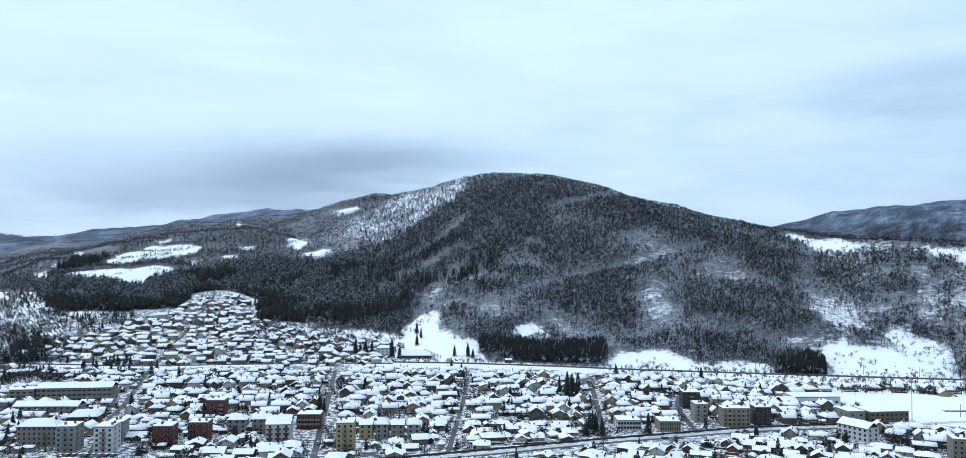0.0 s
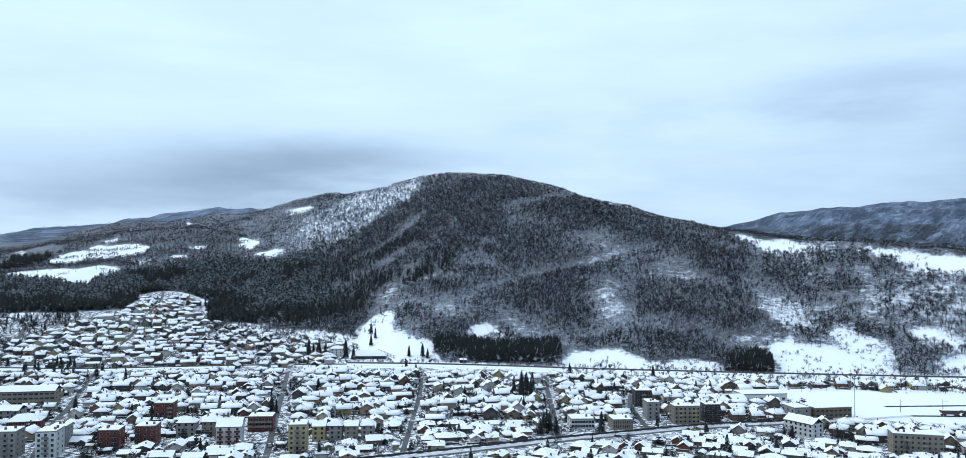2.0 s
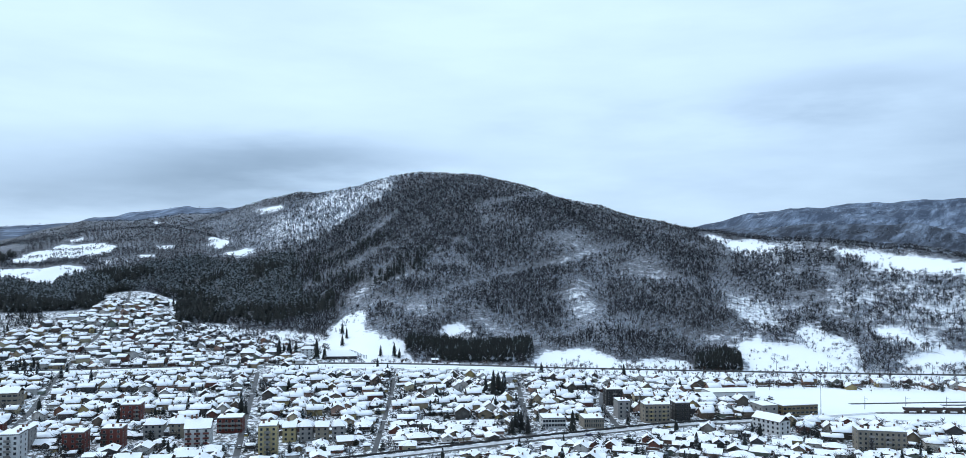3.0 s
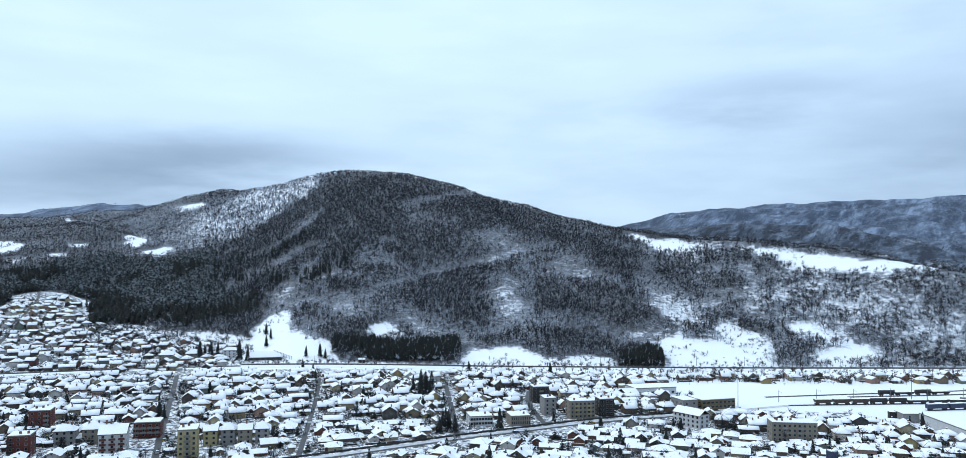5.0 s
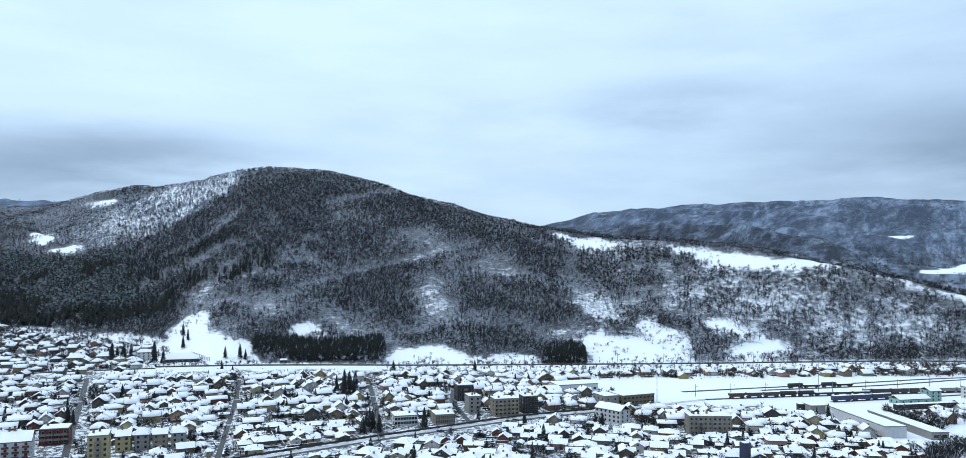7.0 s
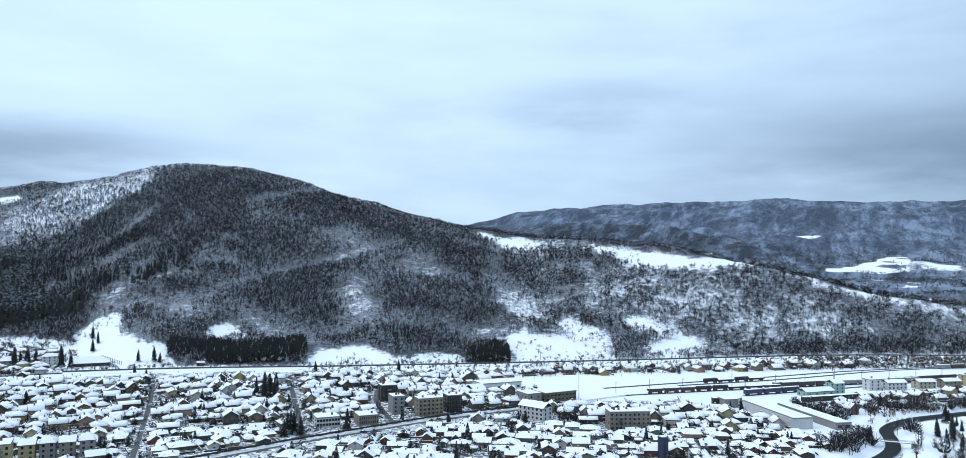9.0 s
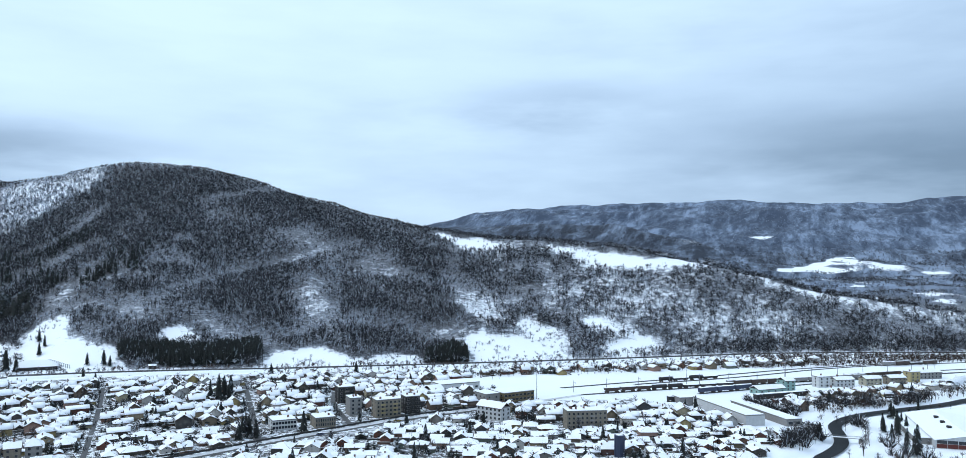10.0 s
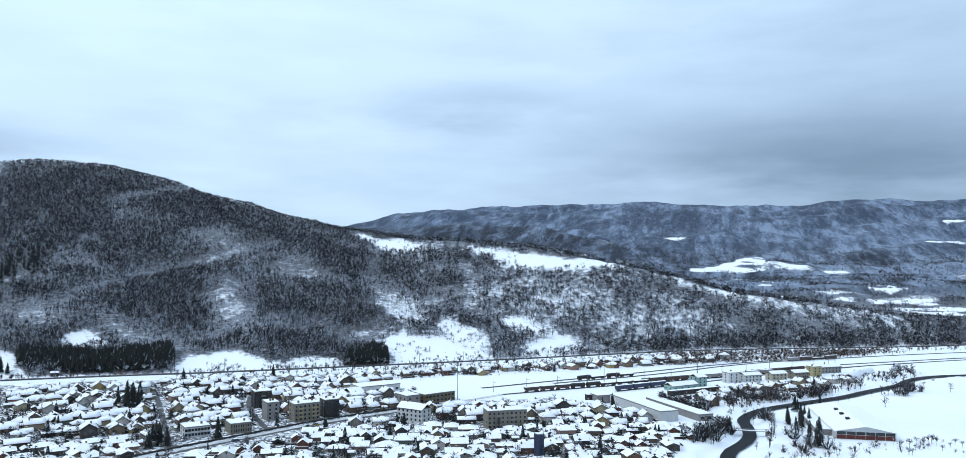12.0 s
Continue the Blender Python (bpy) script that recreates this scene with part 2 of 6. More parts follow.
TILES = solid("roof_tiles", (0.07, 0.032, 0.024), (0.04, 0.027, 0.024), 6.0, 0.85, vary=0.35)
BRICK = solid("raw_brick", (0.16, 0.06, 0.04), (0.10, 0.045, 0.035), 5.0, 0.9, vary=0.25)
CHIMNEY = solid("chimney_brick", (0.20, 0.10, 0.07), (0.10, 0.07, 0.06), 8.0, 0.9, vary=0.3)
GLASS, gt, gb = material("window_glass")
gb.inputs["Base Color"].default_value, gb.inputs["Roughness"].default_value = (0.018, 0.022, 0.028, 1), 0.12
FRAME = solid("window_frame", (0.26, 0.25, 0.24), (0.18, 0.17, 0.16), 3.0, 0.6)
DOORWOOD = solid("door_wood", (0.10, 0.05, 0.03), (0.06, 0.035, 0.025), 4.0, 0.6, vary=0.3)
CONCRETE = solid("concrete", (0.20, 0.19, 0.18), (0.13, 0.13, 0.12), 1.5, 0.9)
ASPHALT, t, b = material("wet_asphalt")
n1, n2 = grain(t, 0.16, 5.0, rough=0.7), grain(t, 1.5, 4.0)
c = blend(t, n2, (0.028, 0.027, 0.028), (0.07, 0.068, 0.07))
t.links.new(blend(t, ramp(t, n1, [(0.56, 0.0), (0.70, 0.5)]), c, (0.40, 0.42, 0.44)), b.inputs["Base Color"])
b.inputs["Roughness"].default_value = 0.6
bumped(t, b, n2, 0.3, 0.02)
SLUSH = solid("slushy_road", (0.36, 0.37, 0.385), (0.78, 0.80, 0.83), 0.22, 0.6)
BARK = solid("bark", (0.014, 0.013, 0.014), (0.034, 0.032, 0.034), 0.06, 0.95, bump=0.0)
TWIGS = solid("twigs", (0.020, 0.019, 0.022), (0.052, 0.050, 0.056), 0.02, 0.95, bump=0.0)
RIMED = solid("snowy_twigs", (0.66, 0.73, 0.82), (0.42, 0.47, 0.54), 0.05, 0.9, bump=0.0)
PALE_TWIGS = solid("frosted_twigs", (0.48, 0.53, 0.60), (0.28, 0.315, 0.37), 0.03, 0.95, bump=0.0)
NEEDLES = solid("fir_needles", (0.009, 0.012, 0.011), (0.018, 0.022, 0.019), 0.3, 0.9, bump=0.0)
SNOWY_NEEDLES = solid("snowy_fir_needles", (0.24, 0.28, 0.32), (0.06, 0.075, 0.085), 0.15, 0.9, bump=0.0)
METAL = solid("galvanised_steel", (0.22, 0.23, 0.24), (0.15, 0.15, 0.16), 2.0, 0.45, 0.6)
RUST = solid("rusty_steel", (0.075, 0.05, 0.04), (0.04, 0.032, 0.03), 1.0, 0.8)
TEAL = solid("teal_render", (0.27, 0.42, 0.38), (0.21, 0.34, 0.32), 1.0, 0.85)
BEIGE = solid("beige_render", (0.23, 0.20, 0.155), (0.17, 0.15, 0.12), 0.8, 0.9)
GREYISH = solid("grey_render", (0.26, 0.25, 0.24), (0.18, 0.18, 0.18), 0.8, 0.9)
WHITISH = solid("white_render", (0.56, 0.57, 0.57), (0.42, 0.43, 0.44), 0.6, 0.85)
OCHRE = solid("ochre_boards", (0.15, 0.11, 0.05), (0.09, 0.07, 0.04), 0.8, 0.9)
CREAM = solid("cream_render", (0.40, 0.37, 0.28), (0.32, 0.30, 0.23), 0.8, 0.9)
YELLOW = solid("yellow_render", (0.36, 0.30, 0.15), (0.29, 0.24, 0.13), 0.8, 0.9)
REDDISH = solid("red_render", (0.12, 0.028, 0.021), (0.085, 0.024, 0.019), 0.8, 0.9)
WATER, vt, vb = material("river_water")
vb.inputs["Base Color"].default_value, vb.inputs["Roughness"].default_value = (0.014, 0.016, 0.018, 1), 0.5
bumped(vt, vb, grain(vt, 0.8, 4.0), 0.25, 0.2)

# ground: snow where it lies open, litter and rimed scrub under the woods
GROUND, t, b = material("snowy_ground")
att = t.nodes.new("ShaderNodeAttribute")
att.attribute_name = "wood"
n1, n2, n3 = grain(t, 0.010, 6.0), grain(t, 0.12, 5.0), grain(t, 0.6, 4.0)
open_snow = blend(t, ramp(t, n1, [(0.35, 0.0), (0.7, 1.0)]), (0.87, 0.90, 0.93), (0.80, 0.83, 0.87))
n5 = grain(t, 0.3, 5.0, rough=0.75)
litter = blend(t, ramp(t, n5, [(0.40, 0.0), (0.66, 1.0)]), (0.026, 0.025, 0.028), (0.36, 0.39, 0.44))
litter = blend(t, ramp(t, n1, [(0.42, 0.0), (0.6, 0.55)]), litter, (0.045, 0.045, 0.05))
# distance haze painted into the ground: middle hills bluer, far hills bluer and paler
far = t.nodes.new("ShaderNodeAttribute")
far.attribute_name = "rime_or_haze"
gully = t.nodes.new("ShaderNodeAttribute")
gully.attribute_name = "gully"
turned = t.nodes.new("ShaderNodeVectorRotate")
turned.rotation_type = "Z_AXIS"
turned.inputs["Angle"].default_value = radians(45)
t.links.new(t.nodes.new("ShaderNodeTexCoord").outputs["Object"], turned.inputs["Vector"])
drawn = t.nodes.new("ShaderNodeMapping")
drawn.inputs["Scale"].default_value = (1.0, 0.22, 0.5)
t.links.new(turned.outputs[0], drawn.inputs[0])
runs = t.nodes.new("ShaderNodeTexNoise")
runs.inputs["Scale"].default_value, runs.inputs["Detail"].default_value, runs.inputs["Roughness"].default_value = 0.026, 9.0, 0.78
t.links.new(drawn.outputs[0], runs.inputs["Vector"])
dusting = calc(t, "ADD", runs.outputs["Fac"], calc(t, "MULTIPLY", calc(t, "SUBTRACT", gully.outputs["Fac"], 0.5), 0.17))
spread = ramp(t, dusting, [(0.42, 0.0), (0.52, 0.35), (0.62, 1.0)])
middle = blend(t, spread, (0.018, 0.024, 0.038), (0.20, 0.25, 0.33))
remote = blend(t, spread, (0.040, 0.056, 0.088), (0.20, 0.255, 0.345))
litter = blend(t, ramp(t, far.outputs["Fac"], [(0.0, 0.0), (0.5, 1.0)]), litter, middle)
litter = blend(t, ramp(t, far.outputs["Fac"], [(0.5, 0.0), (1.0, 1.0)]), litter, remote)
# trodden bare ground in the yards, its dark tone also painting shade between houses
yard = t.nodes.new("ShaderNodeAttribute")
yard.attribute_name = "yard"
n4 = grain(t, 0.30, 6.0, rough=0.75)
worn = calc(t, "MULTIPLY", yard.outputs["Fac"], ramp(t, n4, [(0.46, 0.0), (0.515, 0.95)]))
open_snow = blend(t, worn, open_snow, blend(t, n3, (0.022, 0.020, 0.020), (0.085, 0.078, 0.072)))
edge = calc(t, "ADD", att.outputs["Fac"], calc(t, "ADD", calc(t, "MULTIPLY", calc(t, "SUBTRACT", n2, 0.5), 1.1), calc(t, "MULTIPLY", calc(t, "SUBTRACT", n5, 0.5), 0.7)))
mask = ramp(t, edge, [(0.36, 0.0), (0.54, 1.0)])
# thin woods: snow broken up by stems and brush
brush = blend(t, ramp(t, grain(t, 0.45, 5.0, rough=0.75), [(0.42, 0.0), (0.60, 1.0)]), (0.050, 0.050, 0.058), (0.52, 0.56, 0.62))
rim = ramp(t, calc(t, "ADD", att.outputs["Fac"], calc(t, "ADD", calc(t, "MULTIPLY", calc(t, "SUBTRACT", n2, 0.5), 0.9), calc(t, "MULTIPLY", calc(t, "SUBTRACT", n5, 0.5), 0.6))), [(0.20, 0.0), (0.42, 1.0)])
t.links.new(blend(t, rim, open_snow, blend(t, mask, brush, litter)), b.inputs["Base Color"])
b.inputs["Roughness"].default_value = 0.8
b.inputs["Specular IOR Level"].default_value = 0.2
bumped(t, b, n3, 0.5, 0.3)

NAVY = solid("navy_steel", (0.022, 0.032, 0.07), (0.03, 0.04, 0.075), 0.6, 0.5, stretch=(1, 1, 0.2))
BLACKISH = solid("black_board", (0.018, 0.017, 0.017), (0.03, 0.028, 0.027), 0.7, 0.8)
SCRUB = solid("brown_scrub", (0.060, 0.038, 0.028), (0.035, 0.026, 0.022), 0.1, 0.95, bump=0.0)
vb.inputs["Specular IOR Level"].default_value = 0.05
BALLAST = solid("dark_ballast", (0.030, 0.028, 0.028), (0.085, 0.085, 0.09), 0.25, 0.95)
PAINTS = render_coat("car_paint", [(0.25, 0.25, 0.26), (0.03, 0.03, 0.035), (0.16, 0.02, 0.02), (0.04, 0.05, 0.10), (0.40, 0.40, 0.40), (0.30, 0.22, 0.03)])
RUBBER = solid("rubber", (0.02, 0.02, 0.02), (0.03, 0.03, 0.03), 3.0, 0.9)
# twigs of the far hills, lighter and bluer: distance haze in the base colour
HAZED_TWIGS = solid("hazed_twigs", (0.085, 0.108, 0.15), (0.20, 0.24, 0.31), 0.006, 0.95, bump=0.0)


# ---- mesh helpers ----
def mesh_from(name, verts, faces, mats, index=None):
    """A mesh from arrays: verts (n, 3) and faces (m, k), with material indices (m)."""
    me = bpy.data.meshes.new(name)
    verts, faces = np.asarray(verts, np.float32), np.asarray(faces, np.int32)
    k = faces.shape[1]
    me.vertices.add(len(verts))
    me.vertices.foreach_set("co", verts.ravel())
    me.loops.add(faces.size)
    me.loops.foreach_set("vertex_index", faces.ravel())
    me.polygons.add(len(faces))
    me.polygons.foreach_set("loop_start", np.arange(len(faces), dtype=np.int32) * k)
    for m in mats:
        me.materials.append(m)
    if index is not None:
        me.polygons.foreach_set("material_index", np.asarray(index, np.int32))
    me.update(calc_edges=True)
    return me


def part(name, me, parent, label=""):
    """A mesh (or a bmesh-made one) as one object under a thing or a part."""
    ob = new(name, me)
    ob.parent = parent
    if label:
        ob["label"] = label
    return ob


def inside(x, y, poly):
    hit = np.zeros(np.shape(x), bool)
    for (ax, ay), (bx, by) in zip(poly, poly[1:] + poly[:1]):
        cross = (ay > y) != (by > y)
        with np.errstate(divide="ignore", invalid="ignore"):
            hit ^= cross & (x < (bx - ax) * (y - ay) / (by - ay + 1e-12) + ax)
    return hit


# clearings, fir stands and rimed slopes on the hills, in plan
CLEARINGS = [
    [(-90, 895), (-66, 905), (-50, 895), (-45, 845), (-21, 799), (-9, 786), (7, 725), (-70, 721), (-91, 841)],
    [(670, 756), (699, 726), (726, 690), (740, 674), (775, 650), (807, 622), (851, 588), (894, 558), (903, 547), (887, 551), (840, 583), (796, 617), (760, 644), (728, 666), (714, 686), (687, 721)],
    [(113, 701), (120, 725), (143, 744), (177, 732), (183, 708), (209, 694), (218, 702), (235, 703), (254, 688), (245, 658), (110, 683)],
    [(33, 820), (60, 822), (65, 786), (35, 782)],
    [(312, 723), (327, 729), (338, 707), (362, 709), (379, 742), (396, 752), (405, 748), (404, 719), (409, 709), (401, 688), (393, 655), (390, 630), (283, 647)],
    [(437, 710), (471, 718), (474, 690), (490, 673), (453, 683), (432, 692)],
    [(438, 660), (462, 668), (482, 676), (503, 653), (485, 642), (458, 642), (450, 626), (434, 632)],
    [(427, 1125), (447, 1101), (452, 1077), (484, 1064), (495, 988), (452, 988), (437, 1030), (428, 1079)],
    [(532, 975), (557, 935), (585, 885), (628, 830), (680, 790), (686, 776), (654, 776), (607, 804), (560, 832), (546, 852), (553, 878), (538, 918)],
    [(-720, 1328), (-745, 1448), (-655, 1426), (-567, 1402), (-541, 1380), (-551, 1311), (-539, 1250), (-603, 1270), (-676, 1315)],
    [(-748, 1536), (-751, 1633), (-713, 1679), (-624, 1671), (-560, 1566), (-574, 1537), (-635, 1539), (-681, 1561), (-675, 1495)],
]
CLEARINGS_HIGH = [
    [(-741, 1744), (-694, 1764), (-673, 1712), (-702, 1686)], [(-565, 1470), (-542, 1522), (-525, 1483), (-544, 1435)],
    [(-714, 1238), (-792, 1401), (-813, 1510), (-869, 1650), (-960, 1880), (-925, 1850), (-884, 1733), (-798, 1551), (-790, 1451), (-699, 1228)],
    [(-694, 2116), (-662, 2110), (-612, 2036), (-649, 2053)], [(-518, 1600), (-462, 1590), (-456, 1550), (-503, 1556)], [(-514, 1510), (-475, 1510), (-460, 1430), (-492, 1440)],
    [(-420, 1735), (-346, 1555), (-278, 1470), (-292, 1425), (-345, 1480), (-400, 1590)], [(-392, 1960), (-306, 1875), (-312, 1840), (-369, 1910)],
    [(1696, 1706), (1920, 1719), (2005, 1770), (2079, 1709), (1900, 1560), (2040, 1540), (1881, 1421), (1817, 1470), (1764, 1480), (1644, 1620)],
    [(1339, 825), (1435, 835), (1361, 723), (1195, 635), (1150, 700), (1261, 781)], [(1366, 1015), (1440, 1003), (1425, 972), (1340, 970)],
    [(1447, 990), (1465, 966), (1447, 948), (1405, 952)], [(1345, 958), (1370, 940), (1323, 892), (1300, 915)], [(1403, 928), (1340, 842), (1269, 810), (1340, 891)],
    [(1507, 1264), (1650, 1356), (1445, 1175), (1395, 1170)], [(1289, 1042), (1332, 1037), (1306, 997), (1270, 1014)], [(2027, 2200), (2102, 2185), (2125, 2102), (2052, 2120)],
    [(1871, 1390), (1950, 1362), (1855, 1293), (1850, 1365)], [(1622, 1072), (1719, 1056), (1494, 908), (1460, 958)], [(1265, 1765), (1322, 1692), (1312, 1635), (1240, 1700)],
    [(2626, 1530), (2726, 1450), (2629, 1390), (2465, 1408)], [(2854, 1600), (2920, 1548), (2875, 1515), (2830, 1552)],
]
FIR_STANDS = [
    [(-713, 1239), (-727, 1313), (-668, 1300), (-602, 1258), (-538, 1241), (-548, 1301), (-517, 1359), (-459, 1344), (-395, 1380), (-315, 1135), (-337, 1149), (-397, 1226), (-406, 1164), (-426, 1148), (-394, 1017), (-413, 968), (-430, 939), (-480, 949), (-521, 956), (-561, 1008), (-673, 1183)],
    [(-395, 1380), (-389, 1478), (-287, 1381), (-246, 1394), (-197, 1359), (-161, 1211), (-159, 1148), (-134, 1041), (-94, 1004), (-73, 937), (-107, 948), (-138, 959), (-169, 966), (-227, 1021), (-257, 1011), (-270, 966), (-313, 1082), (-315, 1135)],
    [(-6, 779), (10, 778), (33, 768), (68, 757), (91, 756), (118, 755), (117, 732), (109, 712), (43, 728), (-1, 759)],
    [(250, 668), (257, 683), (287, 700), (300, 695), (289, 660)],
    [(-440, 740), (-422, 755), (-395, 712), (-378, 682), (-410, 674)],
    [(-844, 1652), (-883, 1797), (-785, 1692), (-751, 1542), (-754, 1512), (-774, 1460), (-785, 1439), (-805, 1497)],
]
RIMED_SLOPE = [(-267, 1838), (-196, 1841), (-100, 1790), (-10, 1680), (-49, 1570), (-98, 1472), (-136, 1390), (-155, 1361), (-200, 1382), (-255, 1481), (-299, 1589), (-306, 1733)]
PALE_SLOPE = [(-543, 2002), (-346, 1980), (-120, 1810), (-19, 1670), (-60, 1600), (-105, 1500), (-159, 1405), (-253, 1436), (-349, 1559), (-500, 1900)]
HILLSIDE_TOWN = [(-420, 690), (-391, 870), (-385, 1013), (-403, 1106), (-336, 1114), (-283, 993), (-265, 955), (-237, 1000), (-184, 970), (-132, 925), (-95, 880), (-85, 800), (-95, 700)]


# forest tracks and gullies where the woods stand thin: line and half width
THIN = [([(-2, 871), (24, 882), (53, 920), (85, 965), (126, 991), (168, 1006), (213, 1024), (254, 1056), (291, 1061)], 17), ([(115, 1268), (163, 1288), (220, 1354)], 15), ([(212, 939), (199, 868), (182, 809), (161, 768)], 20),
        ([(405, 991), (378, 914), (359, 840), (354, 786), (352, 759)], 15), ([(502, 893), (455, 810), (435, 768)], 13), ([(-130, 1095), (-86, 1124), (-51, 1152)], 24), ([(-70, 931), (-29, 914), (11, 905)], 13),
        ([(-61, 991), (-33, 1005), (-3, 1006)], 12), ([(188, 779), (239, 818), (267, 799)], 9), ([(-131, 1211), (-81, 1231), (-33, 1382)], 16)]


def patches(x, y):
    """Where the hill's woods stand thicker (above 0) or thinner."""
    return rough(x, y, 60, 63, 3) + 0.6 * rough(x * 0.8 + y * 0.5, y * 0.35 - x * 0.2, 34, 64, 2)


def thinned(x, y):
    """0 in the middle of a track or gully, 1 away from them."""
    u, v = x + rough(x, y, 40, 45, 3) * 15, y + rough(x, y, 40, 46, 3) * 15
    best = np.ones(np.shape(x))
    for line, half in THIN:
        best = np.minimum(best, line_distance(u, v, line) / (half * 1.35))
    return np.clip(best, 0, 1)


def blurred(x, y, polys, by=9.0):
    """1 within the polygons, with an uneven rim."""
    u, v = x + rough(x, y, 28, 41, 3) * by * 1.3, y + rough(x, y, 28, 57, 3) * by * 1.3
    hit = np.zeros(np.shape(x), bool)
    for p in polys:
        hit |= inside(u, v, p)
    return hit


def rime_or_haze(x, y):
    """How white with rime the upper western slope is, fading out at its rims."""
    hit = np.zeros(np.shape(x))
    for k, by in enumerate((0, 30, 60, 90, 120, 150)):
        hit = hit + inside(x - by * 0.45 + rough(x, y, 60, 41 + k, 3) * 30, y - by * 0.35 + rough(x, y, 60, 57 + k, 3) * 30, RIMED_SLOPE)
    for k, by in enumerate((30, 70)):
        hit = hit + inside(x + by * 0.5, y + by * 0.3, RIMED_SLOPE)
    return np.clip(hit / 7.0, 0, 1)


def crest_r(x, y, g):
    return np.interp(polar(x, y)[0], BEARINGS, g.dist)


def wooded(x, y):
    """How thickly the woods stand, 0 to 1."""
    az, r = polar(x, y)
    d = np.where(MAIN.height(az, r) > 0.0, 1.0, 0.0)
    d = np.where((LEFT.height(az, r) > BENCH.height(az, r)) & (az < -8), np.where(rough(x, y, 120, 77, 2) > -0.62, 0.9, 0.15), d)
    d = np.where(r > crest_r(x, y, MAIN) + 60, np.clip(np.where(r > 2500, 1.45, 0.95) + rough(x, y * 1.6, 170, 91, 3) * 1.15, 0, 1), d)
    d = np.where(blurred(x, y, [PALE_SLOPE], 25), d * np.clip(0.55 - 0.35 * rough(x, y, 80, 22, 2), 0.30, 1), d)
    d = np.where(blurred(x, y, [HILLSIDE_TOWN], 12), 0.0, d)
    d = np.where((az > 24) & (r < crest_r(x, y, MAIN)), d * 0.60, d)
    d = d * (0.70 + 0.30 * thinned(x, y)) * np.where(r < crest_r(x, y, MAIN), np.clip(0.72 + 0.38 * np.clip((r - 900) / 450, 0, 1) + patches(x, y) * 0.6, 0.44, 1), 1.0)
    d = np.where((d > 0.1) & (r < crest_r(x, y, MAIN)), np.maximum(d, np.where(az > 24, 0.30, np.where((r < 1000) & (az > -12), 0.44, 0.55)) * (0.75 + 0.25 * thinned(x, y)) + np.where(az > 24, 0.05, 0.4) * np.clip((r - crest_r(x, y, MAIN) + 110) / 60, 0, 1)), d)
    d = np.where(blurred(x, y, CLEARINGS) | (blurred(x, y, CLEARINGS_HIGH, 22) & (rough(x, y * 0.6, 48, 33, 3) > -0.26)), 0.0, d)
    d = d * (1 - 0.66 * rime_or_haze(x, y))
    d = np.where(blurred(x, y, [HILLSIDE_TOWN], 12), 0.0, d)
    return np.where(blurred(x, y, FIR_STANDS, 8), 1.0, d)


# ---- ground: one sheet out to the horizon ----
az = np.concatenate([np.arange(-180, -40, 5.0), np.arange(-40, 72, 0.18), np.arange(72, 180.1, 5.0)])
rr = np.concatenate([[0.01, 60.0, 140.0], np.geomspace(220, 4850, 290)])
A, R = np.meshgrid(np.radians(az), rr)
X, Y = R * np.sin(A), R * np.cos(A)
Z = land(X, Y)
n_r, n_a = X.shape
ids = np.arange(n_r * n_a).reshape(n_r, n_a)
faces = np.stack([ids[:-1, :-1], ids[1:, :-1], ids[1:, 1:], ids[:-1, 1:]], -1).reshape(-1, 4)[:, ::-1]
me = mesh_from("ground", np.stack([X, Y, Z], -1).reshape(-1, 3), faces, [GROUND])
wood = me.attributes.new("wood", "FLOAT", "POINT")
soft = sum(wooded(X + dx, Y + dy) for dx, dy in ((0, 0), (8, 3), (-3, 8), (-8, -3), (3, -8))) / 5
wood.data.foreach_set("value", soft.astype(np.float32).ravel())
# how much painted haze the ground's colour takes, growing with distance
distant = me.attributes.new("rime_or_haze", "FLOAT", "POINT")
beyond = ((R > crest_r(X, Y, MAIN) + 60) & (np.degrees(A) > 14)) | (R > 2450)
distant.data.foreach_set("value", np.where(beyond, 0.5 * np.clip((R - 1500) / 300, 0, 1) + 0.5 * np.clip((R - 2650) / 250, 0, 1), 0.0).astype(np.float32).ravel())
# snow lies in the gullies and on the open slopes of the far hills, woods darken the spurs between
pale = 0.5 + 0.18 * np.clip((110 - Z) / 40, 0, 1) + 0.6 * rough(A * 2600, R * 0.05, 48, 44, 3) + 0.35 * (np.abs(rough(X, Y, 300, 37, 3)) - 0.28) - 0.30 * np.clip(rough(X, Y, 240, 47, 3) * 3, -0.6, 1)
gully = me.attributes.new("gully", "FLOAT", "POINT")
gully.data.foreach_set("value", np.clip(pale, 0, 1).astype(np.float32).ravel())
TOWN = [[(-430, 340), (-430, 655), (-265, 685), (-80, 703), (100, 672), (255, 628), (205, 565), (212, 500), (255, 468), (325, 460), (336, 410), (330, 345), (300, 310), (270, 255), (0, 250), (-250, 250)],
        [(-420, 690), (-450, 860), (-440, 980), (-420, 1190), (-350, 1160), (-300, 1030), (-270, 900), (-180, 845), (-95, 800), (-95, 700)]]
yard = me.attributes.new("yard", "FLOAT", "POINT")
yard.data.foreach_set("value", blurred(X, Y, TOWN).astype(np.float32).ravel())
me.polygons.foreach_set("use_smooth", np.ones(len(me.polygons), bool))
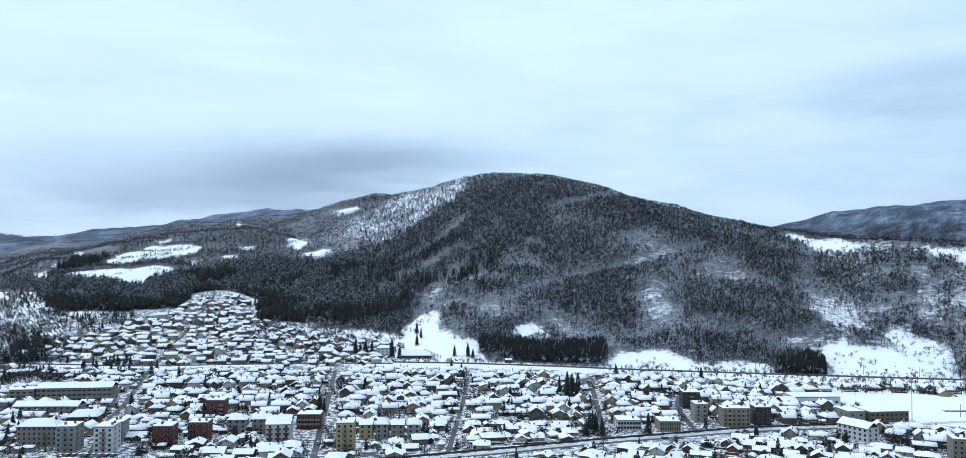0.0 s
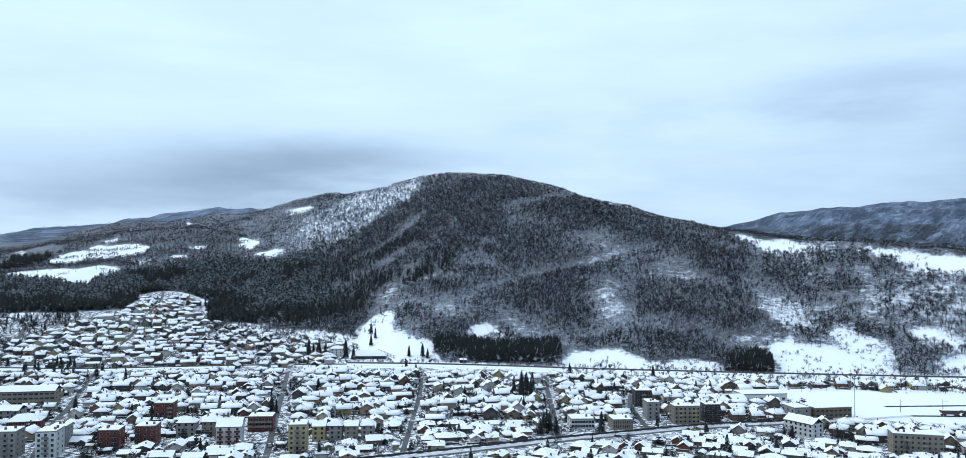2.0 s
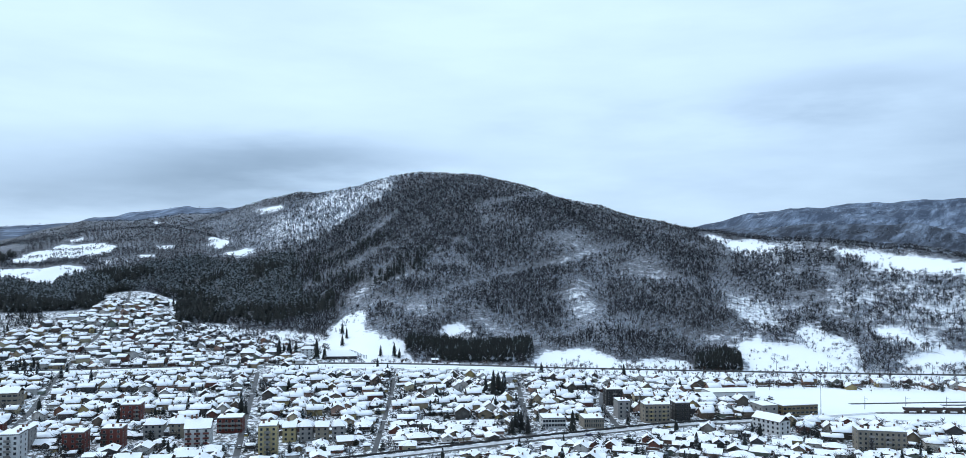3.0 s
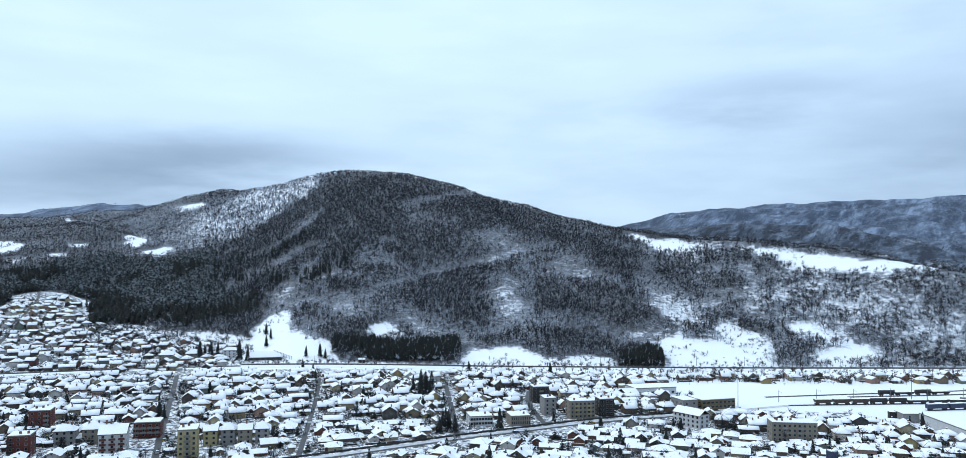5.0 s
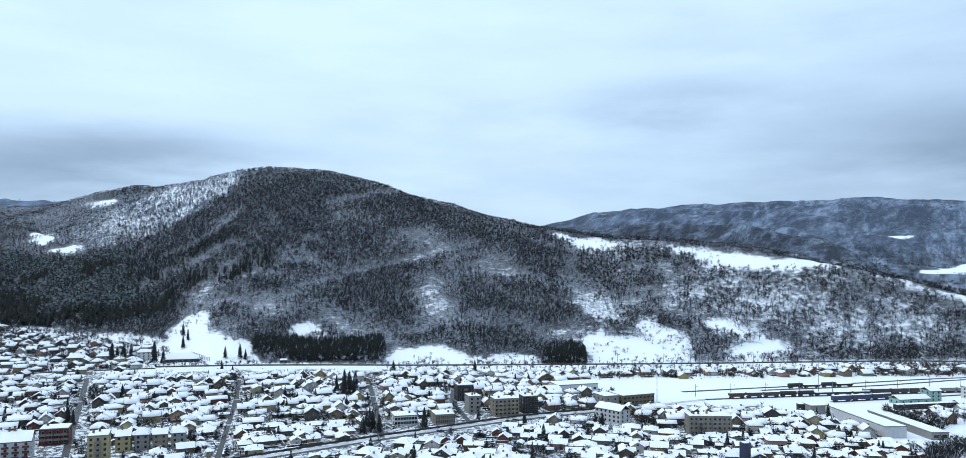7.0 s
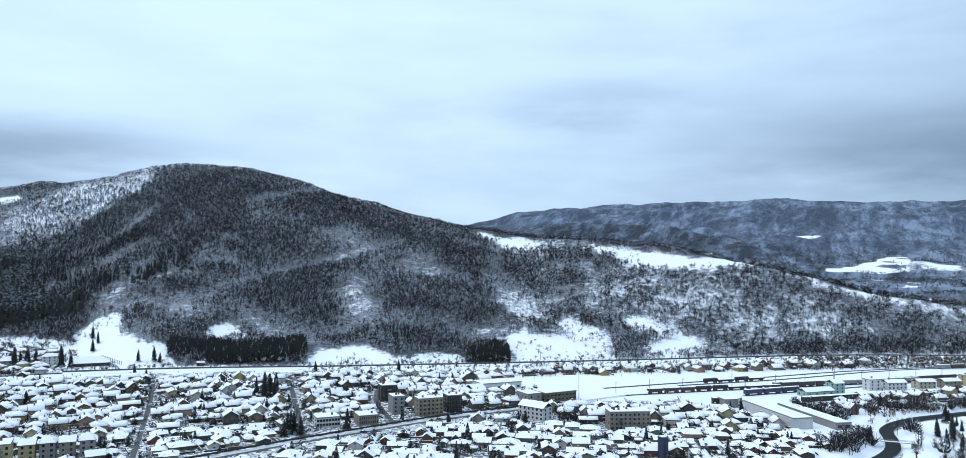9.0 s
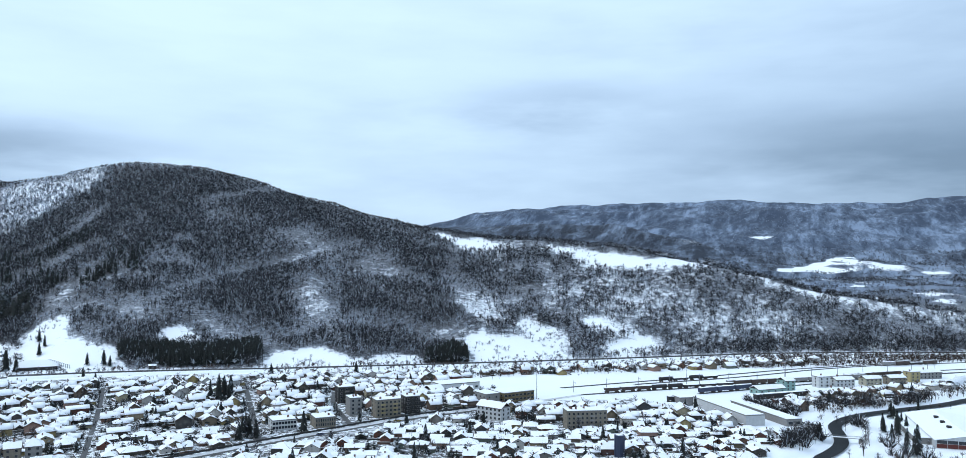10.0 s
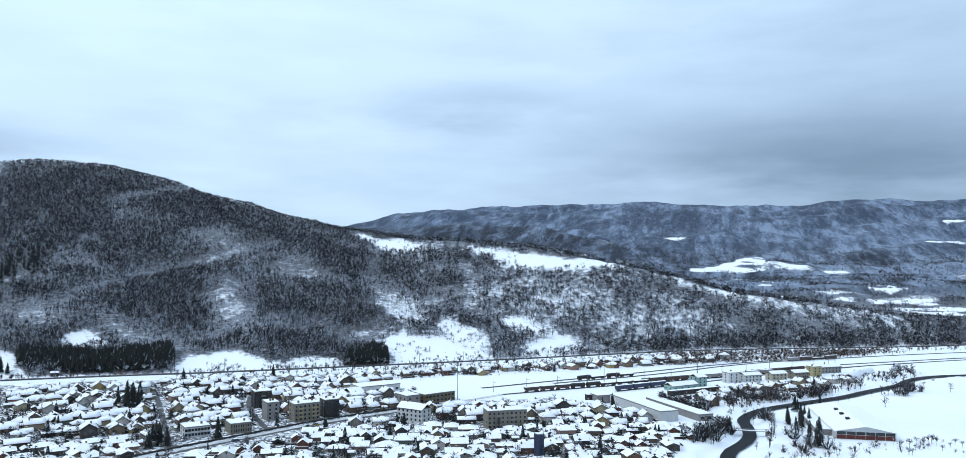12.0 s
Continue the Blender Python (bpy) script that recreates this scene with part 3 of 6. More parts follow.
ground = tagged(new("ground", me), "snow-covered valley floor rising to wooded winter hills", "ground", kind="structure")


# ---- woods ----
def blade(rng, base, tip, width):
    """A thin three-cornered twig."""
    side = Vector(tip - base).cross(Vector(rng.normal(size=3))).normalized() * width / 2
    return np.array([base - np.array(side), base + np.array(side), tip])


def bare_tree_shape(seed, rime_or_haze, twigs=17, width=0.047, low=0.30, reach=0.27):
    """Verts, triangles and material index of a leafless tree 1 unit high: a thin trunk under a round crown of fine branches."""
    rng = np.random.default_rng(seed)
    verts, tris, mat = [], [], []

    def add(v, m):
        n = len(verts)
        verts.extend(v)
        tris.append((n, n + 1, n + 2))
        mat.append(m)

    lean = rng.normal(0, 0.04, 2)
    for k in range(2):
        a = k * math.pi / 2 + rng.uniform(0, 1)
        w = 0.016
        add(np.array([[-math.cos(a) * w, -math.sin(a) * w, -0.05], [math.cos(a) * w, math.sin(a) * w, -0.05], [lean[0], lean[1], 0.85]]), 0)
    for k in range(twigs):
        a, up = k * 2.4 + rng.uniform(-0.5, 0.5), rng.uniform(-0.35, 1.0)
        flat = math.sqrt(max(0.0, 1 - up * up))
        out = rng.uniform(0.8, 1.15)
        h = rng.uniform(low, low + 0.36)
        base = np.array([lean[0] * h, lean[1] * h, h])
        tip = np.array([lean[0] + math.cos(a) * flat * reach * out, lean[1] + math.sin(a) * flat * reach * out, max(h, 0.66 + up * 0.32 * out)])
        if k % 3:
            base = base + (tip - base) * rng.uniform(0.2, 0.5) + rng.normal(0, 0.03, 3)
            tip = tip + rng.normal(0, 0.05, 3)
        add(blade(rng, base, tip, width * rng.uniform(0.7, 1.3)), 2 if rng.random() < rime_or_haze else 1)
    return np.array(verts), np.array(tris), np.array(mat)


def garden_tree_shape(seed, rime_or_haze, limbs=34, w1=0.02, w2=0.034):
    """A leafless tree 1 unit high with many thin single limbs, for trees that stand free."""
    rng = np.random.default_rng(seed)
    verts, tris, mat = [], [], []

    def add(v, m):
        n = len(verts)
        verts.extend(v)
        tris.append((n, n + 1, n + 2))
        mat.append(m)

    lean = rng.normal(0, 0.03, 2)
    for k in range(2):
        a = k * math.pi / 2 + rng.uniform(0, 1)
        w = 0.022
        add(np.array([[-math.cos(a) * w, -math.sin(a) * w, -0.05], [math.cos(a) * w, math.sin(a) * w, -0.05], [lean[0], lean[1], 0.92]]), 0)
    for k in range(limbs):
        h = rng.uniform(0.25, 0.88)
        a = rng.uniform(0, 2 * math.pi)
        reach = (0.30 - 0.22 * abs(h - 0.5)) * rng.uniform(0.5, 1.2)
        base = np.array([lean[0] * h, lean[1] * h, h])
        tip = base + np.array([math.cos(a) * reach, math.sin(a) * reach, reach * rng.uniform(0.5, 1.3)])
        add(blade(rng, base, tip, w1), 1)
        mid = base + (tip - base) * 0.45
        add(blade(rng, mid, mid + rng.normal(0, 0.085, 3) + np.array([0, 0, 0.06]), w2), 2 if rng.random() < rime_or_haze else 1)
    return np.array(verts), np.array(tris), np.array(mat)


def bush_shape(seed, stems=22, width=0.027):
    """A leafless bush 1 unit high: many thin stems fanning out from the ground."""
    rng = np.random.default_rng(seed)
    verts, tris, mat = [], [], []
    for k in range(stems):
        a, out = rng.uniform(0, 2 * math.pi), rng.uniform(0.05, 0.5)
        base = np.array([math.cos(a) * out * 0.35, math.sin(a) * out * 0.35, rng.uniform(-0.05, 0.35)])
        tip = np.array([math.cos(a) * out, math.sin(a) * out, rng.uniform(0.55, 1.0) * (1.1 - 0.6 * out)]) + rng.normal(0, 0.06, 3)
        n = len(verts)
        verts.extend(blade(rng, base, tip, width * rng.uniform(0.6, 1.4)))
        tris.append((n, n + 1, n + 2))
        mat.append(2 if rng.random() < 0.1 else int(k % 2))
    return np.array(verts), np.array(tris), np.array(mat)


def fir_shape(seed, tiers=7, snowy=0.25, boughs=6, girth=0.21):
    """A fir 1 unit high: whorls of drooping boughs."""
    rng = np.random.default_rng(seed)
    verts, tris, mat = [], [], []
    verts += [np.array(v) for v in ((-0.012, 0, -0.05), (0.012, 0, -0.05), (0, 0.0, 0.95), (0, -0.012, -0.05), (0, 0.012, -0.05))]
    tris += [(0, 1, 2), (3, 4, 2)]
    mat += [2, 2]
    for k in range(tiers):
        h = 0.12 + 0.84 * (k / tiers) ** 0.9
        reach = girth * (1 - h) ** 0.8 + 0.015
        n = boughs if k < tiers - 2 else 4
        for i in range(n):
            a = (i + rng.uniform(-0.3, 0.3)) / n * 2 * math.pi + k
            q = reach * rng.uniform(0.7, 1.25)
            s = math.pi / n * 1.25
            base = len(verts)
            verts += [np.array((0, 0, h + 0.15 * (1 - h * 0.6))), np.array((math.cos(a - s) * q * 0.72, math.sin(a - s) * q * 0.72, h - 0.01)),
                      np.array((math.cos(a) * q, math.sin(a) * q, h - 0.05 - rng.uniform(0, 0.03))), np.array((math.cos(a + s) * q * 0.72, math.sin(a + s) * q * 0.72, h - 0.01))]
            tris += [(base, base + 1, base + 2), (base, base + 2, base + 3)]
            m = 1 if rng.random() < snowy else 0
            mat += [m, m]
    return np.array(verts), np.array(tris), np.array(mat)


def stand(name, shapes, x, y, heights, spread, mats, label, category):
    """Many trees as one object of kind stuff."""
    z = land(x, y)
    rng = np.random.default_rng(len(x))
    pick = rng.integers(0, len(shapes), len(x))
    turn = rng.uniform(0, 2 * math.pi, len(x))
    V, F, M, base = [], [], [], 0
    for s, (v, f, m) in enumerate(shapes):
        k = np.where(pick == s)[0]
        if not len(k):
            continue
        c, q = np.cos(turn[k])[:, None], np.sin(turn[k])[:, None]
        w = (heights[k] * spread[k])[:, None]
        p = np.stack([(v[:, 0] * c - v[:, 1] * q) * w + x[k][:, None], (v[:, 0] * q + v[:, 1] * c) * w + y[k][:, None], v[:, 2] * heights[k][:, None] + z[k][:, None]], -1)
        V.append(p.reshape(-1, 3))
        F.append((f[None] + (np.arange(len(k)) * len(v))[:, None, None] + base).reshape(-1, 3))
        M.append(np.tile(m, len(k)))
        base += len(k) * len(v)
    me = mesh_from(name, np.concatenate(V), np.concatenate(F), mats, np.concatenate(M))
    return tagged(new(name, me), label, category, kind="stuff")


def scatter(count, az0, az1, r0, r1, seed, power=1.0):
    rng = np.random.default_rng(seed)
    a = np.radians(rng.uniform(az0, az1, count))
    r = r0 + (r1 - r0) * rng.uniform(0, 1, count) ** power
    return r * np.sin(a), r * np.cos(a), rng


# leafless woods on the near hill
x, y, rng = scatter(340000, -34, 66, 690, 2350, 11, 0.85)
az_, r_ = polar(x, y)
firs = blurred(x, y, FIR_STANDS, 8)
rime, pale_side = rime_or_haze(x, y), blurred(x, y, [PALE_SLOPE], 25)
patchy, open_way = patches(x, y), thinned(x, y)
high = np.clip((r_ - 900) / 450, 0, 1)
east = np.clip((az_ - 22) / 5, 0, 1)
clump = np.clip(0.66 + 1.3 * rough(x, y, 17, 71, 2), 0.06, 1.0)
thin = np.clip(0.54 + 0.42 * high + patchy * (1.2 - 0.7 * high), 0.05, 1.0) * (0.55 + 0.45 * open_way)
thin = thin * (1 - east) + clump * east * (0.5 + 0.5 * open_way)
near_top = np.clip((r_ - crest_r(x, y, MAIN) + 90) / 90, 0, 1) * (1 - 0.8 * east)
thin = np.where((az_ > -9) & (az_ < 21), np.maximum(thin, near_top), thin)
thin = thin * np.where(az_ < -12, 0.85, 1.0) 
keep = (wooded(x, y) > 0.06) & ~firs & (r_ < crest_r(x, y, MAIN) + 20) & (r_ < 2300) & (rng.uniform(0, 1, len(x)) < thin)
keep &= rng.uniform(0, 1, len(x)) < np.clip(1.35 - r_ / 2600, 0.35, 1.0)
chance = np.maximum.reduce([0.8 * rime, np.where(pale_side, 0.55 + 0.3 * rough(x, y, 90, 23, 2), 0), 0.85 * (1 - open_way), 0.30 * east, np.where(patchy < 0, 0.5, 0.16) * (1 - high) + 0.03])
pale_here = rng.uniform(0, 1, len(x)) < chance * np.maximum(rime, 1 - 0.95 * near_top)
bare, pale = keep & ~pale_here, keep & pale_here
dark_shapes = [bare_tree_shape(s, 0.15) for s in range(10)]
pale_shapes = [bare_tree_shape(s, 0.9) for s in range(20, 26)]
tall = rng.uniform(8.0, 12.0, len(x)) * np.where((az_ < -9) & (r_ > 1350), 0.7, 1.0) * (1 - 0.58 * near_top) * (0.55 + 0.45 * open_way) * (1 - 0.22 * east)
wide = rng.uniform(0.8, 1.25, len(x)) * (1 + 0.35 * east) * (1 + 1.5 * near_top)
stand("bare_woods", dark_shapes, x[bare], y[bare], tall[bare], wide[bare], [BARK, TWIGS, RIMED], "leafless grey-brown woods with snow on the hillside", "woods")
stand("rimed_woods", pale_shapes, x[pale], y[pale], tall[pale] * 0.7, wide[pale] * 1.3, [TWIGS, TWIGS, PALE_TWIGS], "leafless trees white with rime on the upper slope", "woods")

# fir stands: the large one dusted with snow, the others nearly black
x, y, rng = scatter(80000, -36, 28, 650, 1800, 12, 0.9)
chosen = rng.uniform(0, 1, len(x)) < 0.55
dusted = blurred(x, y, FIR_STANDS[:2], 8) & (rough(x, y, 45, 19, 2) > -0.35) & (line_distance(x, y, [(-560, 985), (-430, 950), (-395, 1017), (-330, 1150), (-270, 975), (-235, 1020), (-165, 970), (-70, 940)]) > 46 + rough(x, y, 40, 8, 2) * 26)
for pick, name, share, label in ((chosen & dusted, "dusted_fir_woods", 0.42, "fir woods heavily dusted with snow"), (chosen & ~dusted & blurred(x, y, FIR_STANDS[:2] + FIR_STANDS[4:], 8), "dark_fir_woods", 0.05, "nearly black fir woods at the hill's foot")):
    n = int(pick.sum())
    stand(name, [fir_shape(s, 5, share, 5, 0.25) for s in range(8)], x[pick], y[pick], rng.uniform(8, 15, n), rng.uniform(1.1, 1.8, n), [NEEDLES, SNOWY_NEEDLES, BARK], label, "woods")
# planted rows of dark pines above the railway
x, y, rng = scatter(60000, -2, 26, 640, 800, 15)
keep = blurred(x, y, FIR_STANDS[2:4], 4) & (rng.uniform(0, 1, len(x)) < 0.30)
x, y = x[keep], y[keep]
stand("pine_rows", [fir_shape(s, 6, 0.04, 5, 0.17) for s in range(50, 56)], x, y, rng.uniform(8.5, 13.0, len(x)), rng.uniform(1.0, 1.5, len(x)), [NEEDLES, SNOWY_NEEDLES, BARK], "dense planted rows of nearly black pines", "woods")
# groups of firs among the bare trees under the summit
rng = np.random.default_rng(13)
hubs = np.array([(-161, 1210), (-146, 1213), (-119, 1110), (-108, 1166), (-93, 1163), (-81, 1194), (-57, 1194), (-47, 1203), (-93, 1074), (-26, 1018), (-3, 1031), (11, 1048), (21, 1082), (-72, 1039), (-150, 1132), (-15, 1068), (-135, 1185), (-165, 1160)], float)
pick = rng.integers(0, len(hubs), 300)
x, y = hubs[pick, 0] + rng.normal(0, 10, 300), hubs[pick, 1] + rng.normal(0, 13, 300)
stand("scattered_firs", [fir_shape(s, 7, 0.1) for s in range(6, 10)], x, y, rng.uniform(9, 17, len(x)), rng.uniform(0.8, 1.2, len(x)), [NEEDLES, SNOWY_NEEDLES, BARK], "dark firs in groups among bare trees", "woods")
# trees on the very crest, behind the snow strips
rng = np.random.default_rng(77)
a = rng.uniform(17, 56, 2600)
r = np.interp(a, BEARINGS, MAIN.dist) + rng.normal(14, 9, len(a))
keep = rough(a * 20, r * 0, 9, 78, 2) > -0.35
x, y = (r * np.sin(np.radians(a)))[keep], (r * np.cos(np.radians(a)))[keep]
stand("crest_woods", [bare_tree_shape(s, 0.05) for s in range(140, 145)], x, y, rng.uniform(4.5, 8.0, len(x)), rng.uniform(1.1, 1.7, len(x)), [BARK, TWIGS, RIMED], "dark leafless trees along the crest behind snow strips", "woods")
# hedges and single trees between the fields of the western hill
lines = [[(-760, 1500), (-690, 1480), (-600, 1470), (-540, 1440)], [(-735, 1560), (-680, 1585), (-620, 1560)], [(-720, 1640), (-660, 1620), (-600, 1600)], [(-560, 1400), (-540, 1470), (-530, 1560)], [(-735, 1345), (-700, 1400)]]
x, y = np.zeros(90 * len(lines)), np.zeros(90 * len(lines))
for i, l in enumerate(lines):
    w = rng.uniform(0, len(l) - 1, 90)
    x[i * 90:i * 90 + 90] = np.interp(w, range(len(l)), [p[0] for p in l]) + rng.normal(0, 5, 90)
    y[i * 90:i * 90 + 90] = np.interp(w, range(len(l)), [p[1] for p in l]) + rng.normal(0, 6, 90)
stand("field_hedges", [bare_tree_shape(s, 0.05) for s in range(150, 154)], x, y, rng.uniform(3.0, 8.0, len(x)), rng.uniform(1.2, 1.9, len(x)), [BARK, TWIGS, RIMED], "dark hedges and trees between the snowy hill fields", "hedges")
# far woods; beyond 2750 m the haze is put into the twigs' colour
x, y, rng = scatter(60000, -36, 66, 1150, 4000, 14, 0.7)
az_, r_ = polar(x, y)
keep = (wooded(x, y) * np.clip(0.8 + rough(x, y, 90, 70, 2) * 0.7, 0, 1) > rng.uniform(0.15, 1, len(x))) & ((r_ > 2300) | (az_ > 42)) & (r_ > crest_r(x, y, MAIN) + 60)
for g, span in ((FAR_EAST, (14, 80)), (FAR_WEST, (-70, 0)), (MID_EAST, (14, 50))):
    near_top = np.abs(r_ - crest_r(x, y, g)) < 70
    keep &= ~(near_top & (az_ > span[0]) & (az_ < span[1]) & (rng.uniform(0, 1, len(x)) < 0.8))
far_shapes = [bare_tree_shape(s, 0.2, 8, 0.075, 0.2) for s in range(30, 36)]
for pick, name, mats, label in ((keep & (r_ < 2750), "middle_woods", [TWIGS, TWIGS, RIMED], "dark leafless woods on the middle hills"), (keep & (r_ >= 2750) & (rough(x, y, 330, 47, 3) > -0.05), "far_woods", [HAZED_TWIGS, HAZED_TWIGS, RIMED], "leafless woods on the far hills, tinted blue-grey for haze")):
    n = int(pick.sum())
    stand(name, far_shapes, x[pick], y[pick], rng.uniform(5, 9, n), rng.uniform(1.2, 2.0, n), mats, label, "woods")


# ---- town: helpers ----
def box(bm, x0, y0, z0, x1, y1, z1, mat=0):
    vs = [bm.verts.new(p) for p in ((x0, y0, z0), (x1, y0, z0), (x1, y1, z0), (x0, y1, z0), (x0, y0, z1), (x1, y0, z1), (x1, y1, z1), (x0, y1, z1))]
    for f in ((0, 3, 2, 1), (4, 5, 6, 7), (0, 1, 5, 4), (1, 2, 6, 5), (2, 3, 7, 6), (3, 0, 4, 7)):
        bm.faces.new([vs[i] for i in f]).material_index = mat


def done(bm, name, *mats):
    me = bpy.data.meshes.new(name)
    bm.to_mesh(me)
    bm.free()
    for m in mats:
        me.materials.append(m)
    return me


def boxes(name, mat, *sizes):
    bm = bmesh.new()
    for s in sizes:
        box(bm, *s)
    return done(bm, name, mat)


def lumpy(bm, corners, thick, nx, ny, rng, mat=0):
    """A blanket of snow over a roof plane given by eave-left, eave-right, ridge-right, ridge-left."""
    a, b, c, d = [Vector(p) for p in corners]
    up = (b - a).cross(d - a).normalized()
    if up.z < 0:
        up = -up
    top, low = [], []
    for j in range(ny + 1):
        for i in range(nx + 1):
            u, v = i / nx, j / ny
            p = (a * (1 - u) + b * u) * (1 - v) + (d * (1 - u) + c * u) * v
            if j == 0:
                p += (a - d).normalized() * rng.uniform(-0.12, 0.1)
            low.append(bm.verts.new(p))
            edge = 0.6 if i in (0, nx) or j == 0 else 1.0
            top.append(bm.verts.new(p + up * thick * edge * rng.uniform(0.9, 1.1)))
    w = nx + 1
    for j in range(ny):
        for i in range(nx):
            k = j * w + i
            bm.faces.new((top[k], top[k + 1], top[k + w + 1], top[k + w])).material_index = mat
    rim = [i for i in range(w)] + [j * w + nx for j in range(1, ny + 1)] + [ny * w + i for i in range(nx - 1, -1, -1)] + [j * w for j in range(ny - 1, 0, -1)]
    for i, k in enumerate(rim):
        n = rim[(i + 1) % len(rim)]
        if top[k] is not top[n]:
            bm.faces.new((low[k], low[n], top[n], top[k])).material_index = mat


WINDOW = {}


def window_mesh(w, h):
    """A window: pale frame round a dark recessed pane, looking along -y, middle of the sill at the origin."""
    key = (round(w, 2), round(h, 2))
    if key not in WINDOW:
        bm = bmesh.new()
        f = 0.10
        rings = [[bm.verts.new((x, y, z)) for x, z in ((-a, lo), (a, lo), (a, hi), (-a, hi))]
                 for y, a, lo, hi in ((0.02, w / 2, 0, h), (-0.08, w / 2, 0, h), (-0.08, w / 2 - f, f, h - f), (-0.02, w / 2 - f, f, h - f))]
        for p, q in zip(rings, rings[1:]):
            for i in range(4):
                j = (i + 1) % 4
                bm.faces.new((p[j], p[i], q[i], q[j])).material_index = 1
        bm.faces.new(rings[-1]).material_index = 0
        WINDOW[key] = done(bm, "window", GLASS, FRAME)
    return WINDOW[key]


def put_window(root, x, y, z, facing, w=1.2, h=1.3):
    ob = part("window", window_mesh(w, h), root)
    ob.matrix_basis = pose(x, y, z, 0, 0, facing)
    return ob


def roof_parts(root, w, d, h, pitch, hip, rng, over=0.6, snow=0.13, tiles=TILES):
    """A gabled or hipped roof, its ridge along x, with its snow."""
    hw, hd = w / 2 + over, d / 2 + over
    e = h - over * pitch
    top = h + d / 2 * pitch
    rx = hw - (hd * 0.9 if hip else 0.0)
    rx = max(rx, 0.3)
    planes = [((-hw, -hd, e), (hw, -hd, e), (rx, 0, top), (-rx, 0, top)), ((hw, hd, e), (-hw, hd, e), (-rx, 0, top), (rx, 0, top))]
    if hip:
        planes += [((hw, -hd, e), (hw, hd, e), (rx, 0, top), (rx, 0, top)), ((-hw, hd, e), (-hw, -hd, e), (-rx, 0, top), (-rx, 0, top))]
    bm = bmesh.new()
    for pl in planes:
        a, b, c, q = [Vector(p) for p in pl]
        pts = [a, b, c] if (c - q).length < 1e-4 else [a, b, c, q]
        lo = [bm.verts.new(p - Vector((0, 0, 0.22))) for p in pts]
        hi = [bm.verts.new(p) for p in pts]
        bm.faces.new(hi)
        bm.faces.new(lo[::-1])
        for i in range(len(pts)):
            j = (i + 1) % len(pts)
            bm.faces.new((lo[i], lo[j], hi[j], hi[i]))
    part("roof", done(bm, "roof", tiles), root)
    bm = bmesh.new()
    lift = Vector((0, 0, 0.015))
    for pl in planes:
        pts = [Vector(p) + lift for p in pl]
        mid = (pts[0] + pts[1]) / 2
        for i in (0, 1):
            pts[i] = pts[i] + (mid - pts[i]).normalized() * 0.18 + (pts[3 - i] - pts[i]).normalized() * 0.12
        lumpy(bm, pts, snow, 4, 2, rng)
    part("roof_snow", done(bm, "roof_snow", ROOF_SNOW), root, "thick fresh snow")
    return top


